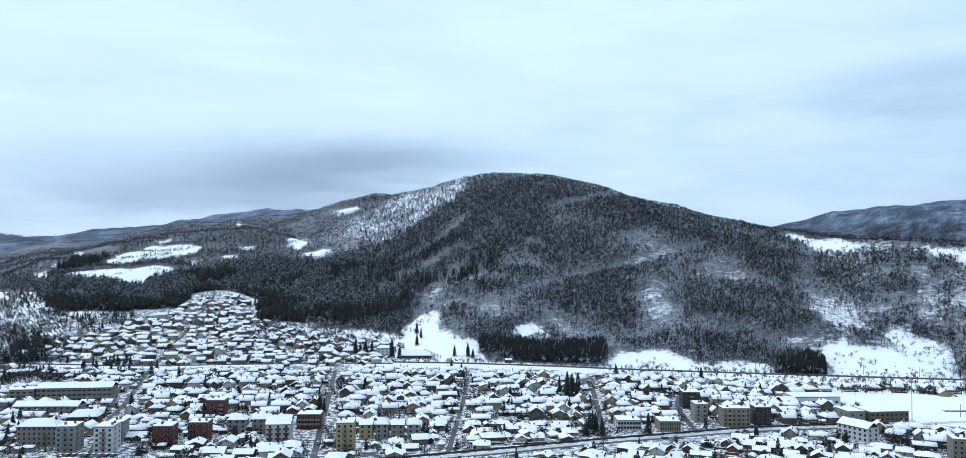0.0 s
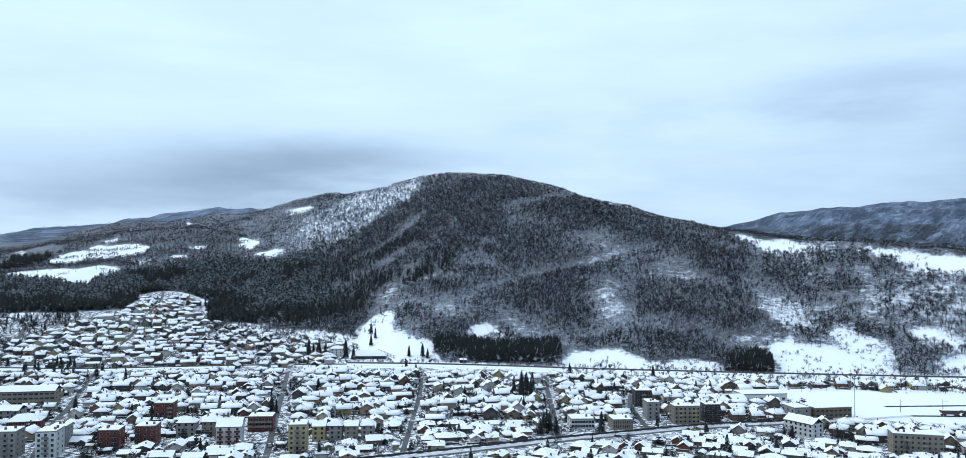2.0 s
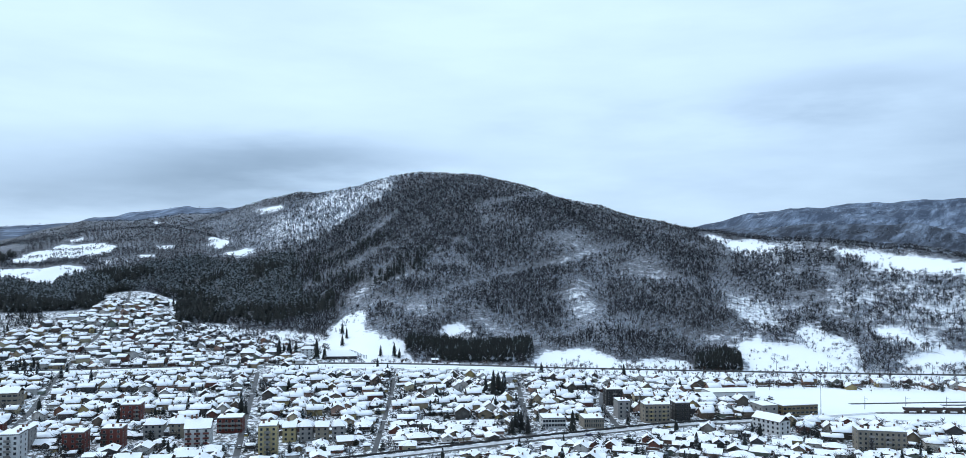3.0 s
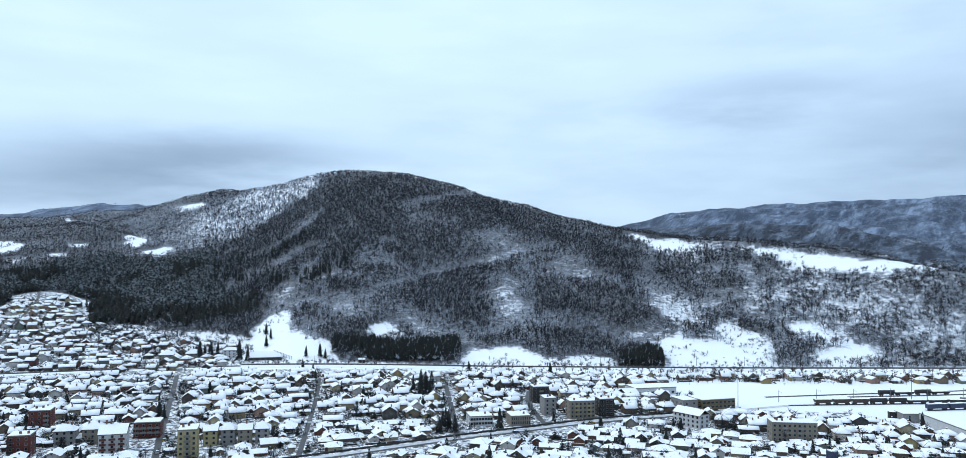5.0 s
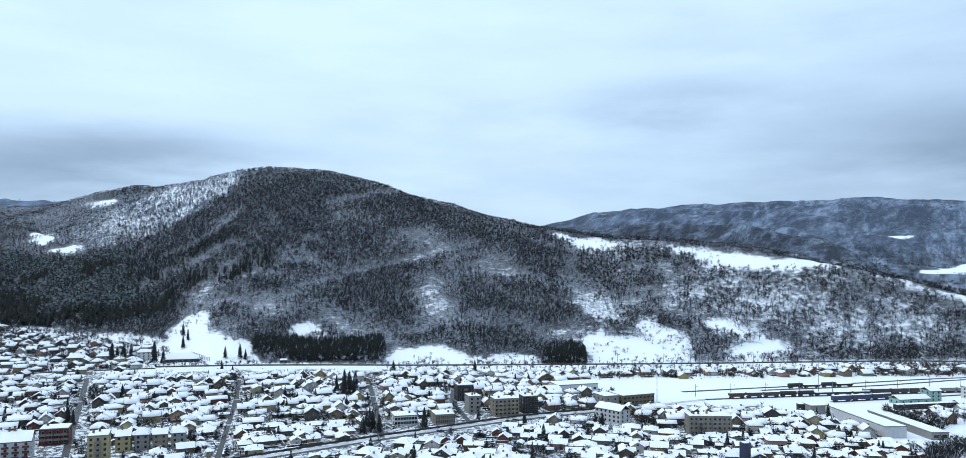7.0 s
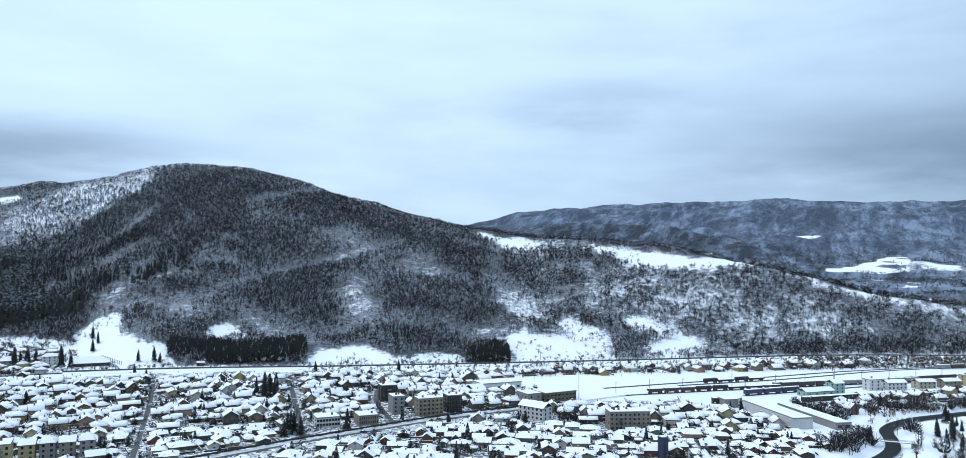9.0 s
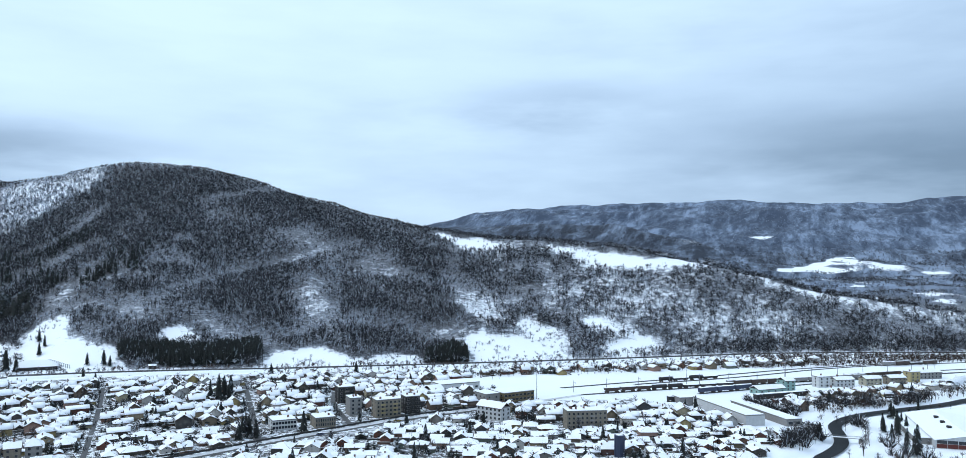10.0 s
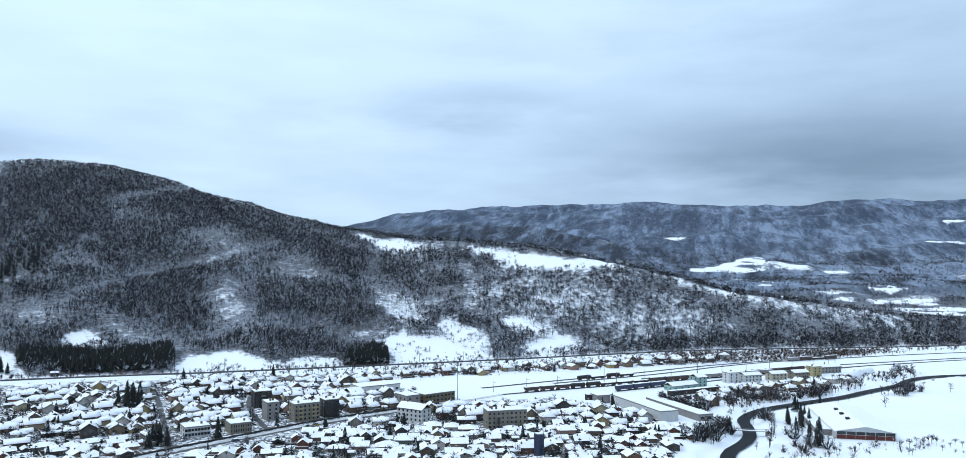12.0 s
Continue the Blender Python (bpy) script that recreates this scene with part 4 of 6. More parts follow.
def house(seed, w, d, h, pitch, hip, windows, wall=WALLS, chimney=True, annex=False, wing=False, label="rendered family house under a snow-covered tiled roof"):
    """A detached house at the origin, its front towards -y."""
    rng = random.Random(seed)
    root = tagged(new("house"), label, "house", "houses of the town")
    bm = bmesh.new()
    if hip:
        box(bm, -w / 2, -d / 2, -1.5, w / 2, d / 2, h)
    else:
        ends = [[bm.verts.new((x, y, z)) for y, z in ((-d / 2, -1.5), (d / 2, -1.5), (d / 2, h), (0, h + d / 2 * pitch - 0.1), (-d / 2, h))] for x in (-w / 2, w / 2)]
        bm.faces.new(ends[0][::-1])
        bm.faces.new(ends[1])
        for i in range(5):
            j = (i + 1) % 5
            bm.faces.new((ends[0][i], ends[0][j], ends[1][j], ends[1][i]))
    part("wall", done(bm, "wall", wall), root)
    top = roof_parts(root, w, d, h, pitch, hip, rng)
    if chimney:
        cx, cy = rng.uniform(-w / 4, w / 4), rng.choice((-1, 1)) * rng.uniform(0.5, 1.2)
        bm = bmesh.new()
        box(bm, cx - 0.3, cy - 0.3, h, cx + 0.3, cy + 0.3, top + 0.9)
        box(bm, cx - 0.38, cy - 0.38, top + 0.9, cx + 0.38, cy + 0.38, top + 1.05, 1)
        part("chimney", done(bm, "chimney", CHIMNEY, ROOF_SNOW), root)
    floors = max(1, int(h // 2.7))
    if windows:
        n = max(2, int(w // 3.2))
        for k in range(floors):
            z = 1.0 + k * 2.75
            for i in range(n):
                if windows < 2 and (i + k) % 2:
                    continue
                put_window(root, -w / 2 + w * (i + 0.5) / n, -d / 2, z, 0)
            if windows > 1:
                put_window(root, w / 2, 0, z, 90)
                put_window(root, -w / 2, 0, z, -90)
        if windows > 1 and not hip and pitch > 0.5:
            for s in (-1, 1):
                put_window(root, s * w / 2, 0, h + 0.3, 90 * s, 1.0, 1.1)
    if windows > 1:
        part("door", boxes("door", DOORWOOD, (-0.5 + w * 0.1, -d / 2 - 0.05, 0.1, 0.5 + w * 0.1, -d / 2 + 0.05, 2.15)), root)
    if wing:
        wd = d * 0.52
        bm = bmesh.new()
        ends = [[bm.verts.new((x, y, z)) for x, z in ((-wd / 2, -1.5), (-wd / 2, h - 0.4), (0, h + wd * 0.42), (wd / 2, h - 0.4), (wd / 2, -1.5))] for y in (-d / 2 - 1.6, 0)]
        bm.faces.new(ends[0]), bm.faces.new(ends[1][::-1])
        for i in range(5):
            j = (i + 1) % 5
            bm.faces.new((ends[0][j], ends[0][i], ends[1][i], ends[1][j]))
        wing_part = part("wing", done(bm, "wing", wall), root)
        wing_part.matrix_basis = pose(w * 0.18, 0, 0)
        bm = bmesh.new()
        for s in (-1, 1):
            lumpy(bm, [(w * 0.18 + s * (wd / 2 + 0.4), -d / 2 - 2.0, h - 0.75), (w * 0.18 + s * (wd / 2 + 0.4), -0.6, h - 0.75), (w * 0.18, -0.3, h + wd * 0.42 + 0.06), (w * 0.18, -d / 2 - 2.0, h + wd * 0.42 + 0.06)], 0.2, 3, 2, rng)
        part("wing_snow", done(bm, "wing_snow", ROOF_SNOW), root)
        if windows:
            put_window(root, w * 0.18, -d / 2 - 1.6, 1.0, 0, 1.6, 1.3)
            put_window(root, w * 0.18, -d / 2 - 1.6, h - 0.9, 0, 1.3, 1.2)
    if annex:
        s = rng.choice((-1, 1))
        x0, x1 = sorted((s * w / 2, s * (w / 2 + 3.2)))
        bm = bmesh.new()
        box(bm, x0, -d / 2 + 0.5, -1.5, x1, d / 2 - 1.5, 2.6, 0)
        part("annex", done(bm, "annex", wall), root)
        bm = bmesh.new()
        lumpy(bm, [(x0, -d / 2 + 0.2, 2.62), (x1 + 0.3 * (s > 0), -d / 2 + 0.2, 2.62), (x1 + 0.3 * (s > 0), d / 2 - 1.2, 2.95), (x0, d / 2 - 1.2, 2.95)], 0.3, 3, 2, rng)
        part("annex_snow", done(bm, "annex_snow", ROOF_SNOW), root)
    return root


# streets in plan, with their widths
STREETS = [
    ([(-126, 672), (-122, 649), (-94, 462), (-80, 372), (-74, 300)], 5.2, ASPHALT, "wet asphalt street with slush along its edges"),
    ([(-12, 640), (-12, 564), (-15, 462), (-17, 398)], 4.2, ASPHALT, "narrow wet street between houses"),
    ([(86, 640), (83, 590), (68, 439), (66, 424)], 5.2, ASPHALT, "wet asphalt street with slush along its edges"),
    ([(140, 560), (127, 514), (122, 447)], 5.2, ASPHALT, "wet asphalt street with slush along its edges"),
    ([(-60, 375), (-1, 396), (58, 421), (70, 426), (105, 437), (139, 450), (186, 460), (244, 468), (300, 482)], 7.0, SLUSH, "main road under packed grey snow"),
    ([(-60, 362), (-1, 383), (58, 408), (105, 426), (186, 449), (262, 462)], 5.0, SLUSH, "service road under packed snow"),
]
STREETS += [
    ([(-440, 1215), (-398, 1180), (-345, 960), (-312, 795), (-286, 673), (-237, 526), (-224, 474), (-190, 380), (-160, 300)], 5.5, ASPHALT, "wet asphalt road climbing out of the town"),
    ([(-640, 900), (-518, 842), (-452, 786), (-422, 768), (-408, 782), (-420, 819), (-442, 871), (-471, 915), (-500, 925)], 6.5, ASPHALT, "hill road cleared of snow"),
    ([(110, 415), (135, 370), (165, 300)], 5.0, ASPHALT, "wet asphalt lane between houses"),
    ([(-420, 645), (-286, 668), (-122, 684), (0, 680), (140, 648), (260, 622)], 5.0, SLUSH, "lane under trodden snow along the railway"),
    ([(-320, 560), (-255, 570), (-115, 575), (-12, 556), (84, 545)], 4.5, SLUSH, "side street under trodden snow"),
    ([(-225, 480), (-95, 480), (-14, 476), (70, 470)], 4.5, SLUSH, "side street under trodden snow"),
]
RAILWAY = [(-600, 640), (-399, 664), (-265, 692), (-159, 708), (-80, 712), (0, 706), (104, 680), (204, 658), (308, 640), (368, 630), (500, 612), (636, 588), (788, 526), (909, 482), (1050, 415)]
YARD = [(262, 500), (300, 486), (520, 440), (640, 430), (900, 400), (930, 455), (760, 505), (560, 530), (400, 560), (268, 575)]
MEADOW = [(360, 240), (392, 300), (400, 346), (560, 357), (700, 370), (760, 320), (700, 240), (560, 180), (420, 170)]
# large buildings keep these plots free: middle, half width, half depth
PLOTS = [(-206, 380, 48, 9), (-340, 600, 30, 18), (-278, 533, 40, 16), (-268, 488, 30, 10), (-226, 412, 18, 12), (-206, 402, 9, 11), (-187, 402, 9, 12), (-162, 414, 10, 10), (-147, 424, 10, 10), (-160, 486, 11, 10), (-230, 460, 14, 10),
         ]
PLOTS += [(-99, 452, 12, 11), (-107, 420, 12, 12), (-67, 404, 9, 11), (-52, 430, 19, 8), (-66, 762, 26, 14), (-148, 765, 24, 12), (86, 455, 13, 12), (107, 452, 10, 10), (137, 518, 10, 10),
         (133, 477, 9, 10), (150, 464, 18, 9), (238, 484, 24, 18), (225, 538, 24, 18), (206, 430, 13, 16), (243, 390, 19, 10), (346, 386, 12, 38), (366, 374, 10, 38), (432, 446, 26, 14), (220, 320, 8, 8), (425, 298, 38, 52)]


CELL = 1.5
GX, GY = np.meshgrid(np.arange(-700, 1100, CELL), np.arange(230, 1300, CELL))
ROADLESS = np.full(GX.shape, 1e9)
for line, wide, _, _ in STREETS:
    ROADLESS = np.minimum(ROADLESS, line_distance(GX, GY, line) - wide / 2)
NOGO = (line_distance(GX, GY, RAILWAY) < np.where(GX < -90, 8, 13)) | (line_distance(GX, GY, RIVER) < 24) | inside(GX, GY, YARD) | inside(GX, GY, MEADOW)
for px, py, hw, hd in PLOTS:
    ROADLESS = np.minimum(ROADLESS, np.maximum(np.abs(GX - px) - hw, np.abs(GY - py) - hd) + 1.0)


def blocked(x, y, gap=5.2):
    i, j = int((x + 700) / CELL), int((y - 230) / CELL)
    if not (0 <= i < GX.shape[1] and 0 <= j < GX.shape[0]):
        return True
    return bool(NOGO[j, i] or ROADLESS[j, i] < gap)


# house types: width, depth, eaves, pitch, hipped
TYPES = [(w * 0.80, d * 0.80, h * 0.80 + 0.3, p * 1.15, hip) for w, d, h, p, hip in ((10.5, 9.0, 5.6, 0.62, True), (9.5, 8.5, 5.4, 0.75, False), (11.5, 9.0, 3.2, 0.65, False), (10.0, 10.0, 5.8, 0.55, True), (12.5, 8.5, 3.4, 0.60, True), (8.5, 8.0, 5.2, 0.85, False),
         (11.0, 9.5, 6.0, 0.60, False), (9.0, 9.0, 3.3, 0.70, True), (13.5, 9.0, 5.6, 0.50, False), (8.0, 7.0, 3.0, 0.70, False), (12.0, 10.0, 5.5, 0.65, True), (10.0, 8.0, 5.7, 0.80, False))]
SAY = ["two-storey house under a snow-covered hipped roof", "gabled two-storey house with snow on its steep roof", "low house under a long snow-covered gable roof"]
NEAR, MIDDLE = [], []
for i, (w, d, h, p, hip) in enumerate(TYPES):
    say = SAY[2] if h < 4 else SAY[0] if hip else SAY[1]
    brick = i in (5, 9)
    NEAR.append(house(i, w, d, h, p, hip, 2, BRICK if brick else WALLS, annex=i % 3 == 1, wing=i % 3 == 2 or i == 0, label="unrendered brick house under a snowy gable roof" if brick else say))
    MIDDLE.append(house(i + 50, w, d, h, p, hip, 1, WALLS_JOINED, annex=i % 3 == 0, wing=i % 3 == 1, label=say))
SHEDS = [house(200 + i, w, d, 2.2, 0.45, False, 0, WALLS_JOINED, chimney=False) for i, (w, d) in enumerate(((4.5, 3.5), (6.0, 3.5), (3.2, 3.0)))]
USED = set()


def settle(ob, m):
    if ob.name in USED:
        return copy_thing(ob, m)
    USED.add(ob.name)
    ob.matrix_basis = m
    return ob


def joined(name, placed, label, category):
    """Many copies of built things, joined into one object of kind stuff; placed: (thing, pose) pairs."""
    shapes, mats = {}, []
    V, F, M, base = [], [], [], 0
    for ob, m in placed:
        if ob.name not in shapes:
            vs, fs, ms, n = [], [], [], 0
            for o in ob.children_recursive:
                me = o.data
                me.calc_loop_triangles()
                co, tri, ix = np.empty(len(me.vertices) * 3, np.float32), np.empty(len(me.loop_triangles) * 3, np.int32), np.empty(len(me.loop_triangles), np.int32)
                me.vertices.foreach_get("co", co)
                me.loop_triangles.foreach_get("vertices", tri)
                me.loop_triangles.foreach_get("material_index", ix)
                own = np.array(o.matrix_basis)
                co = co.reshape(-1, 3) @ own[:3, :3].T + own[:3, 3]
                for k in me.materials:
                    if k not in mats:
                        mats.append(k)
                vs.append(co)
                fs.append(tri.reshape(-1, 3) + n)
                ms.append(np.array([mats.index(k) for k in me.materials])[ix])
                n += len(co)
            shapes[ob.name] = np.concatenate(vs), np.concatenate(fs), np.concatenate(ms)
        v, f, k = shapes[ob.name]
        q = np.array(m)
        V.append(v @ q[:3, :3].T + q[:3, 3])
        F.append(f + base)
        M.append(k)
        base += len(v)
    me = mesh_from(name, np.concatenate(V), np.concatenate(F), mats, np.concatenate(M))
    return tagged(new(name, me), label, category, kind="stuff")


# quarters: outline, direction of the streets, spacing along and across
QUARTERS = [
    ([(-420, 350), (-420, 635), (-265, 655), (-80, 674), (100, 642), (262, 604), (262, 580), (215, 560), (262, 500), (240, 482), (60, 430), (-60, 385), (-120, 340)], 6.0, 12.6, 11.6),
    ([(-70, 300), (-60, 366), (60, 412), (190, 447), (255, 452), (278, 446), (313, 427), (336, 410), (330, 345), (330, 318), (290, 255), (120, 280)], -24.0, 12.4, 11.4),
    ([(266, 580), (266, 606), (500, 577), (600, 552), (600, 532), (480, 545)], -8.0, 18.0, 13.0),
    ([(400, 378), (400, 412), (470, 414), (560, 402), (600, 390), (480, 378)], -8.0, 16.0, 14.0),
]
rng = random.Random(5)
LOTS, YARDS = [], []
for poly, turn_, along, across in QUARTERS:
    c, s = math.cos(radians(turn_)), math.sin(radians(turn_))
    cx, cy = sum(p[0] for p in poly) / len(poly), sum(p[1] for p in poly) / len(poly)
    for j in range(-52, 53):
        for i in range(-52, 53):
            u, v = i * along + (j % 2) * along * 0.4 + rng.uniform(-2.2, 2.2), j * across + rng.uniform(-1.6, 1.6)
            x, y = cx + u * c - v * s, cy + u * s + v * c
            az_, r_ = math.degrees(math.atan2(x, y)), math.hypot(x, y)
            if not -34.5 < az_ < 64 or r_ < 325 or not inside(np.array([x]), np.array([y]), poly)[0]:
                continue
            far_off = not blocked(x, y)
            if far_off and rng.random() > 0.06:
                LOTS.append((x, y, turn_ + rng.choice((0, 0, 90, 90, 180, -90)) + rng.uniform(-6, 6)))
            elif not blocked(x, y, 2.5):
                YARDS.append((x, y, turn_))
            for k in range(2):
                a, b = x + rng.uniform(-8, 8), y + rng.uniform(-8, 8)
                if not blocked(a, b, 2.5):
                    YARDS.append((a, b, turn_ + rng.choice((0, 90)) + rng.uniform(-8, 8)))
SLOPE = []
HILLSIDE_LOTS = [(-420, 690), (-391, 870), (-385, 1010), (-403, 1106), (-340, 1110), (-285, 990), (-225, 950), (-150, 895), (-95, 850), (-95, 700)]
# the quarter on the slope to the west
for k in range(6000):
    if len(SLOPE) >= 520:
        break
    x, y = rng.uniform(-470, -80), rng.uniform(690, 1200)
    if (y > 930 and rng.random() < 0.4) or (y > 840 and x > -260 and rng.random() < 0.6):
        continue
    if not inside(np.array([x]), np.array([y]), HILLSIDE_LOTS)[0] or blocked(x, y, 3.0) or any((x - a) ** 2 + ((y - b) * 0.75) ** 2 < 100 for a, b, _ in SLOPE):
        continue
    SLOPE.append((x, y, rng.choice((0, 90, 180)) + rng.uniform(-20, 20)))
LOTS.sort(key=lambda p: math.hypot(p[0], p[1]))


def on_land(x, y, angle):
    return pose(x, y, float(land(x, y)), 0, 0, angle)


def sized(m):
    """The same pose for a house somewhat smaller, longer or taller than its type."""
    k = rng.uniform(0.86, 1.12)
    return m @ Matrix.Diagonal((k * rng.uniform(0.92, 1.16), k, k * rng.uniform(0.70, 0.94), 1))


for x, y, angle in LOTS[:300]:
    settle(rng.choice(NEAR), sized(on_land(x, y, angle)))
joined("far_houses", [(rng.choice(MIDDLE), sized(on_land(*p))) for p in LOTS[300:] + SLOPE], "closely built houses under snow-covered roofs", "houses")


def clear_of_houses(x, y, gap):
    return all((x - a) ** 2 + (y - b) ** 2 > gap * gap for a, b, _ in LOTS)


YARDS = [p for p in YARDS if clear_of_houses(p[0], p[1], 5.6)]
joined("garden_sheds", [(rng.choice(SHEDS), on_land(*p)) for p in YARDS[::3]], "small snow-covered sheds in back gardens", "sheds")
for ob in NEAR + MIDDLE + SHEDS:
    if ob.name not in USED:
        for o in (*ob.children_recursive, ob):
            bpy.data.objects.remove(o)


# ---- streets, railway, river ----
def ribbon(name, line, wide, mat, label, lift=0.06, step=6.0, kerb=0.0):
    """A strip laid along a line on the ground."""
    pts = [Vector((*p, 0)) for p in line]
    for _ in range(2):
        pts = [pts[0]] + [q for a, b in zip(pts, pts[1:]) for q in (a * 0.75 + b * 0.25, a * 0.25 + b * 0.75)] + [pts[-1]]
    dense = [pts[0]]
    for a, b in zip(pts, pts[1:]):
        n = max(1, int((b - a).length / step))
        dense += [a + (b - a) * (k + 1) / n for k in range(n)]
    V, F = [], []
    for i, p in enumerate(dense):
        way = (dense[min(i + 1, len(dense) - 1)] - dense[max(i - 1, 0)]).normalized()
        side = Vector((way.y, -way.x, 0))
        for s in (-0.5, -0.17, 0.17, 0.5):
            q = p + side * s * wide
            V.append((q.x, q.y, float(land(q.x, q.y)) + lift))
    for i in range(len(dense) - 1):
        for k in range(3):
            a = i * 4 + k
            F.append((a, a + 1, a + 5, a + 4))
    me = mesh_from(name, V, F, [mat])
    me.flip_normals()
    return tagged(new(name, me), label, "road", kind="structure"), dense


for line, wide, mat, label in STREETS:
    ribbon("road", line, wide * 0.66, mat, label, 0.12)
# railway along the hill's foot: a low bank with two tracks
def bank(name, line, half, high, mat, label, top=0.55):
    pts = [Vector((*p, 0)) for p in line]
    for _ in range(2):
        pts = [pts[0]] + [q for a, b in zip(pts, pts[1:]) for q in (a * 0.75 + b * 0.25, a * 0.25 + b * 0.75)] + [pts[-1]]
    V, F = [], []
    for i, p in enumerate(pts):
        way = (pts[min(i + 1, len(pts) - 1)] - pts[max(i - 1, 0)]).normalized()
        side = Vector((way.y, -way.x, 0))
        z = float(land(p.x, p.y))
        for s, dz in ((-1, -0.6), (-top, high), (top, high), (1, -0.6)):
            q = p + side * s * half
            V.append((q.x, q.y, z + dz))
    for i in range(len(pts) - 1):
        for k in range(3):
            a = i * 4 + k
            F.append((a, a + 4, a + 5, a + 1))
    return tagged(new(name, mesh_from(name, V, F, [mat])), label, "railway", kind="structure")


bank("railway_bank", RAILWAY[4:], 8.0, 2.2, SNOW, "snowy railway embankment along the foot of the hill")
bank("railway_bank", RAILWAY[:5], 5.0, 0.9, SNOW, "low snowy railway bank between the houses")
bank("railway_track", [(x, y + 0.6) for x, y in RAILWAY[:5]], 2.6, 1.3, BALLAST, "dark railway track between the houses", 0.8)
bank("railway_track", [(x, y + 1.2) for x, y in RAILWAY[4:]], 2.8, 2.6, BALLAST, "dark railway track on its embankment", 0.8)
bank("railway_track", [(x, y - 2.6) for x, y in RAILWAY[4:]], 0.8, 2.5, BALLAST, "half-buried railway track beside the main line", 0.8)
for line in ([(300, 482), (400, 473), (505, 463), (620, 454), (760, 434), (900, 405)], [(330, 491), (440, 482), (560, 474), (700, 458), (900, 415)], [(360, 503), (470, 500), (583, 512), (690, 496), (800, 475), (930, 440)],
             [(380, 452), (470, 452), (560, 455), (680, 446)], [(300, 512), (430, 513), (560, 520), (680, 505)]):
    bank("railway_track", line, 1.9, 0.3, BALLAST, "railway siding half covered with snow", 0.7)
bank("retaining_wall", [(-620, 652), (-399, 650), (-326, 652), (-290, 660)], 0.5, 3.0, CONCRETE, "long concrete wall topped with snow", 0.9)

river, _ = ribbon("river", RIVER, 7.5, WATER, "dark winding river between snowy banks", 0.9)
river["category"] = "water"


def blanket(root, name, x0, y0, x1, y1, z, thick, seed, tilt=0.0, label=""):
    """Snow lying on a flat roof."""
    bm = bmesh.new()
    nx, ny = max(3, int((x1 - x0) / 4)), max(2, int((y1 - y0) / 4))
    lumpy(bm, [(x0, y0, z), (x1, y0, z), (x1, y1, z + tilt), (x0, y1, z + tilt)], thick, nx, ny, random.Random(seed))
    return part(name, done(bm, name, ROOF_SNOW), root, label)


def block(x, y, angle, w, d, storeys, mat, label, name="apartment_building", balconies=(), cols=None, hall=2.45, roof="flat", sides=True, win=(1.3, 1.4), category="building", boxes_on_roof=2, band=None):
    """A block of flats or offices; balconies: the window columns on the front that have them."""
    rng = random.Random(int(x * 7 + y))
    w, d = w * 0.84, d * 0.84
    root = tagged(new(name), label, category)
    h = storeys * hall + 0.6
    part("wall", boxes("wall", mat, (-w / 2, -d / 2, -1.5, w / 2, d / 2, h)), root)
    n = cols or max(2, int(w // 3.3))
    for k in range(storeys):
        z = 1.0 + k * hall
        for i in range(n):
            cx = -w / 2 + w * (i + 0.5) / n
            put_window(root, cx, -d / 2, z, 0, *win)
            if i in balconies and k:
                bal = part("balcony", boxes("balcony", CONCRETE, (cx - 1.5, -d / 2 - 1.3, z - 1.05, cx + 1.5, -d / 2, z - 0.85)), root)
                part("railing", boxes("railing", band or mat, (cx - 1.5, -d / 2 - 1.32, z - 0.85, cx + 1.5, -d / 2 - 1.22, z + 0.1)), bal)
        if sides:
            for j in range(max(1, int(d // 4.5))):
                cy = -d / 2 + d * (j + 0.5) / max(1, int(d // 4.5))
                put_window(root, w / 2, cy, z, 90, *win)
                put_window(root, -w / 2, cy, z, -90, *win)
    if roof == "flat":
        part("parapet", boxes("parapet", CONCRETE, (-w / 2 - 0.15, -d / 2 - 0.15, h, w / 2 + 0.15, d / 2 + 0.15, h + 0.45)), root)
        blanket(root, "roof_snow", -w / 2 + 0.1, -d / 2 + 0.1, w / 2 - 0.1, d / 2 - 0.1, h + 0.46, 0.3, int(x))
        for k in range(boxes_on_roof):
            bx, by = rng.uniform(-w / 2 + 1.5, w / 2 - 1.5), rng.uniform(-d / 4, d / 4)
            part("chimney", boxes("chimney", CHIMNEY, (bx - 0.5, by - 0.4, h + 0.4, bx + 0.5, by + 0.4, h + 1.9)), root)
    else:
        roof_parts(root, w, d, h, 0.42 if roof == "low" else 0.6, roof == "hip", rng, 0.5, 0.35)
        for k in range(boxes_on_roof):
            bx = rng.uniform(-w / 2 + 1.5, w / 2 - 1.5)
            part("chimney", boxes("chimney", CHIMNEY, (bx - 0.4, -0.4, h, bx + 0.4, 0.4, h + d * 0.28 + 1.2)), root)
    root.matrix_basis = on_land(x, y, angle)
    return root


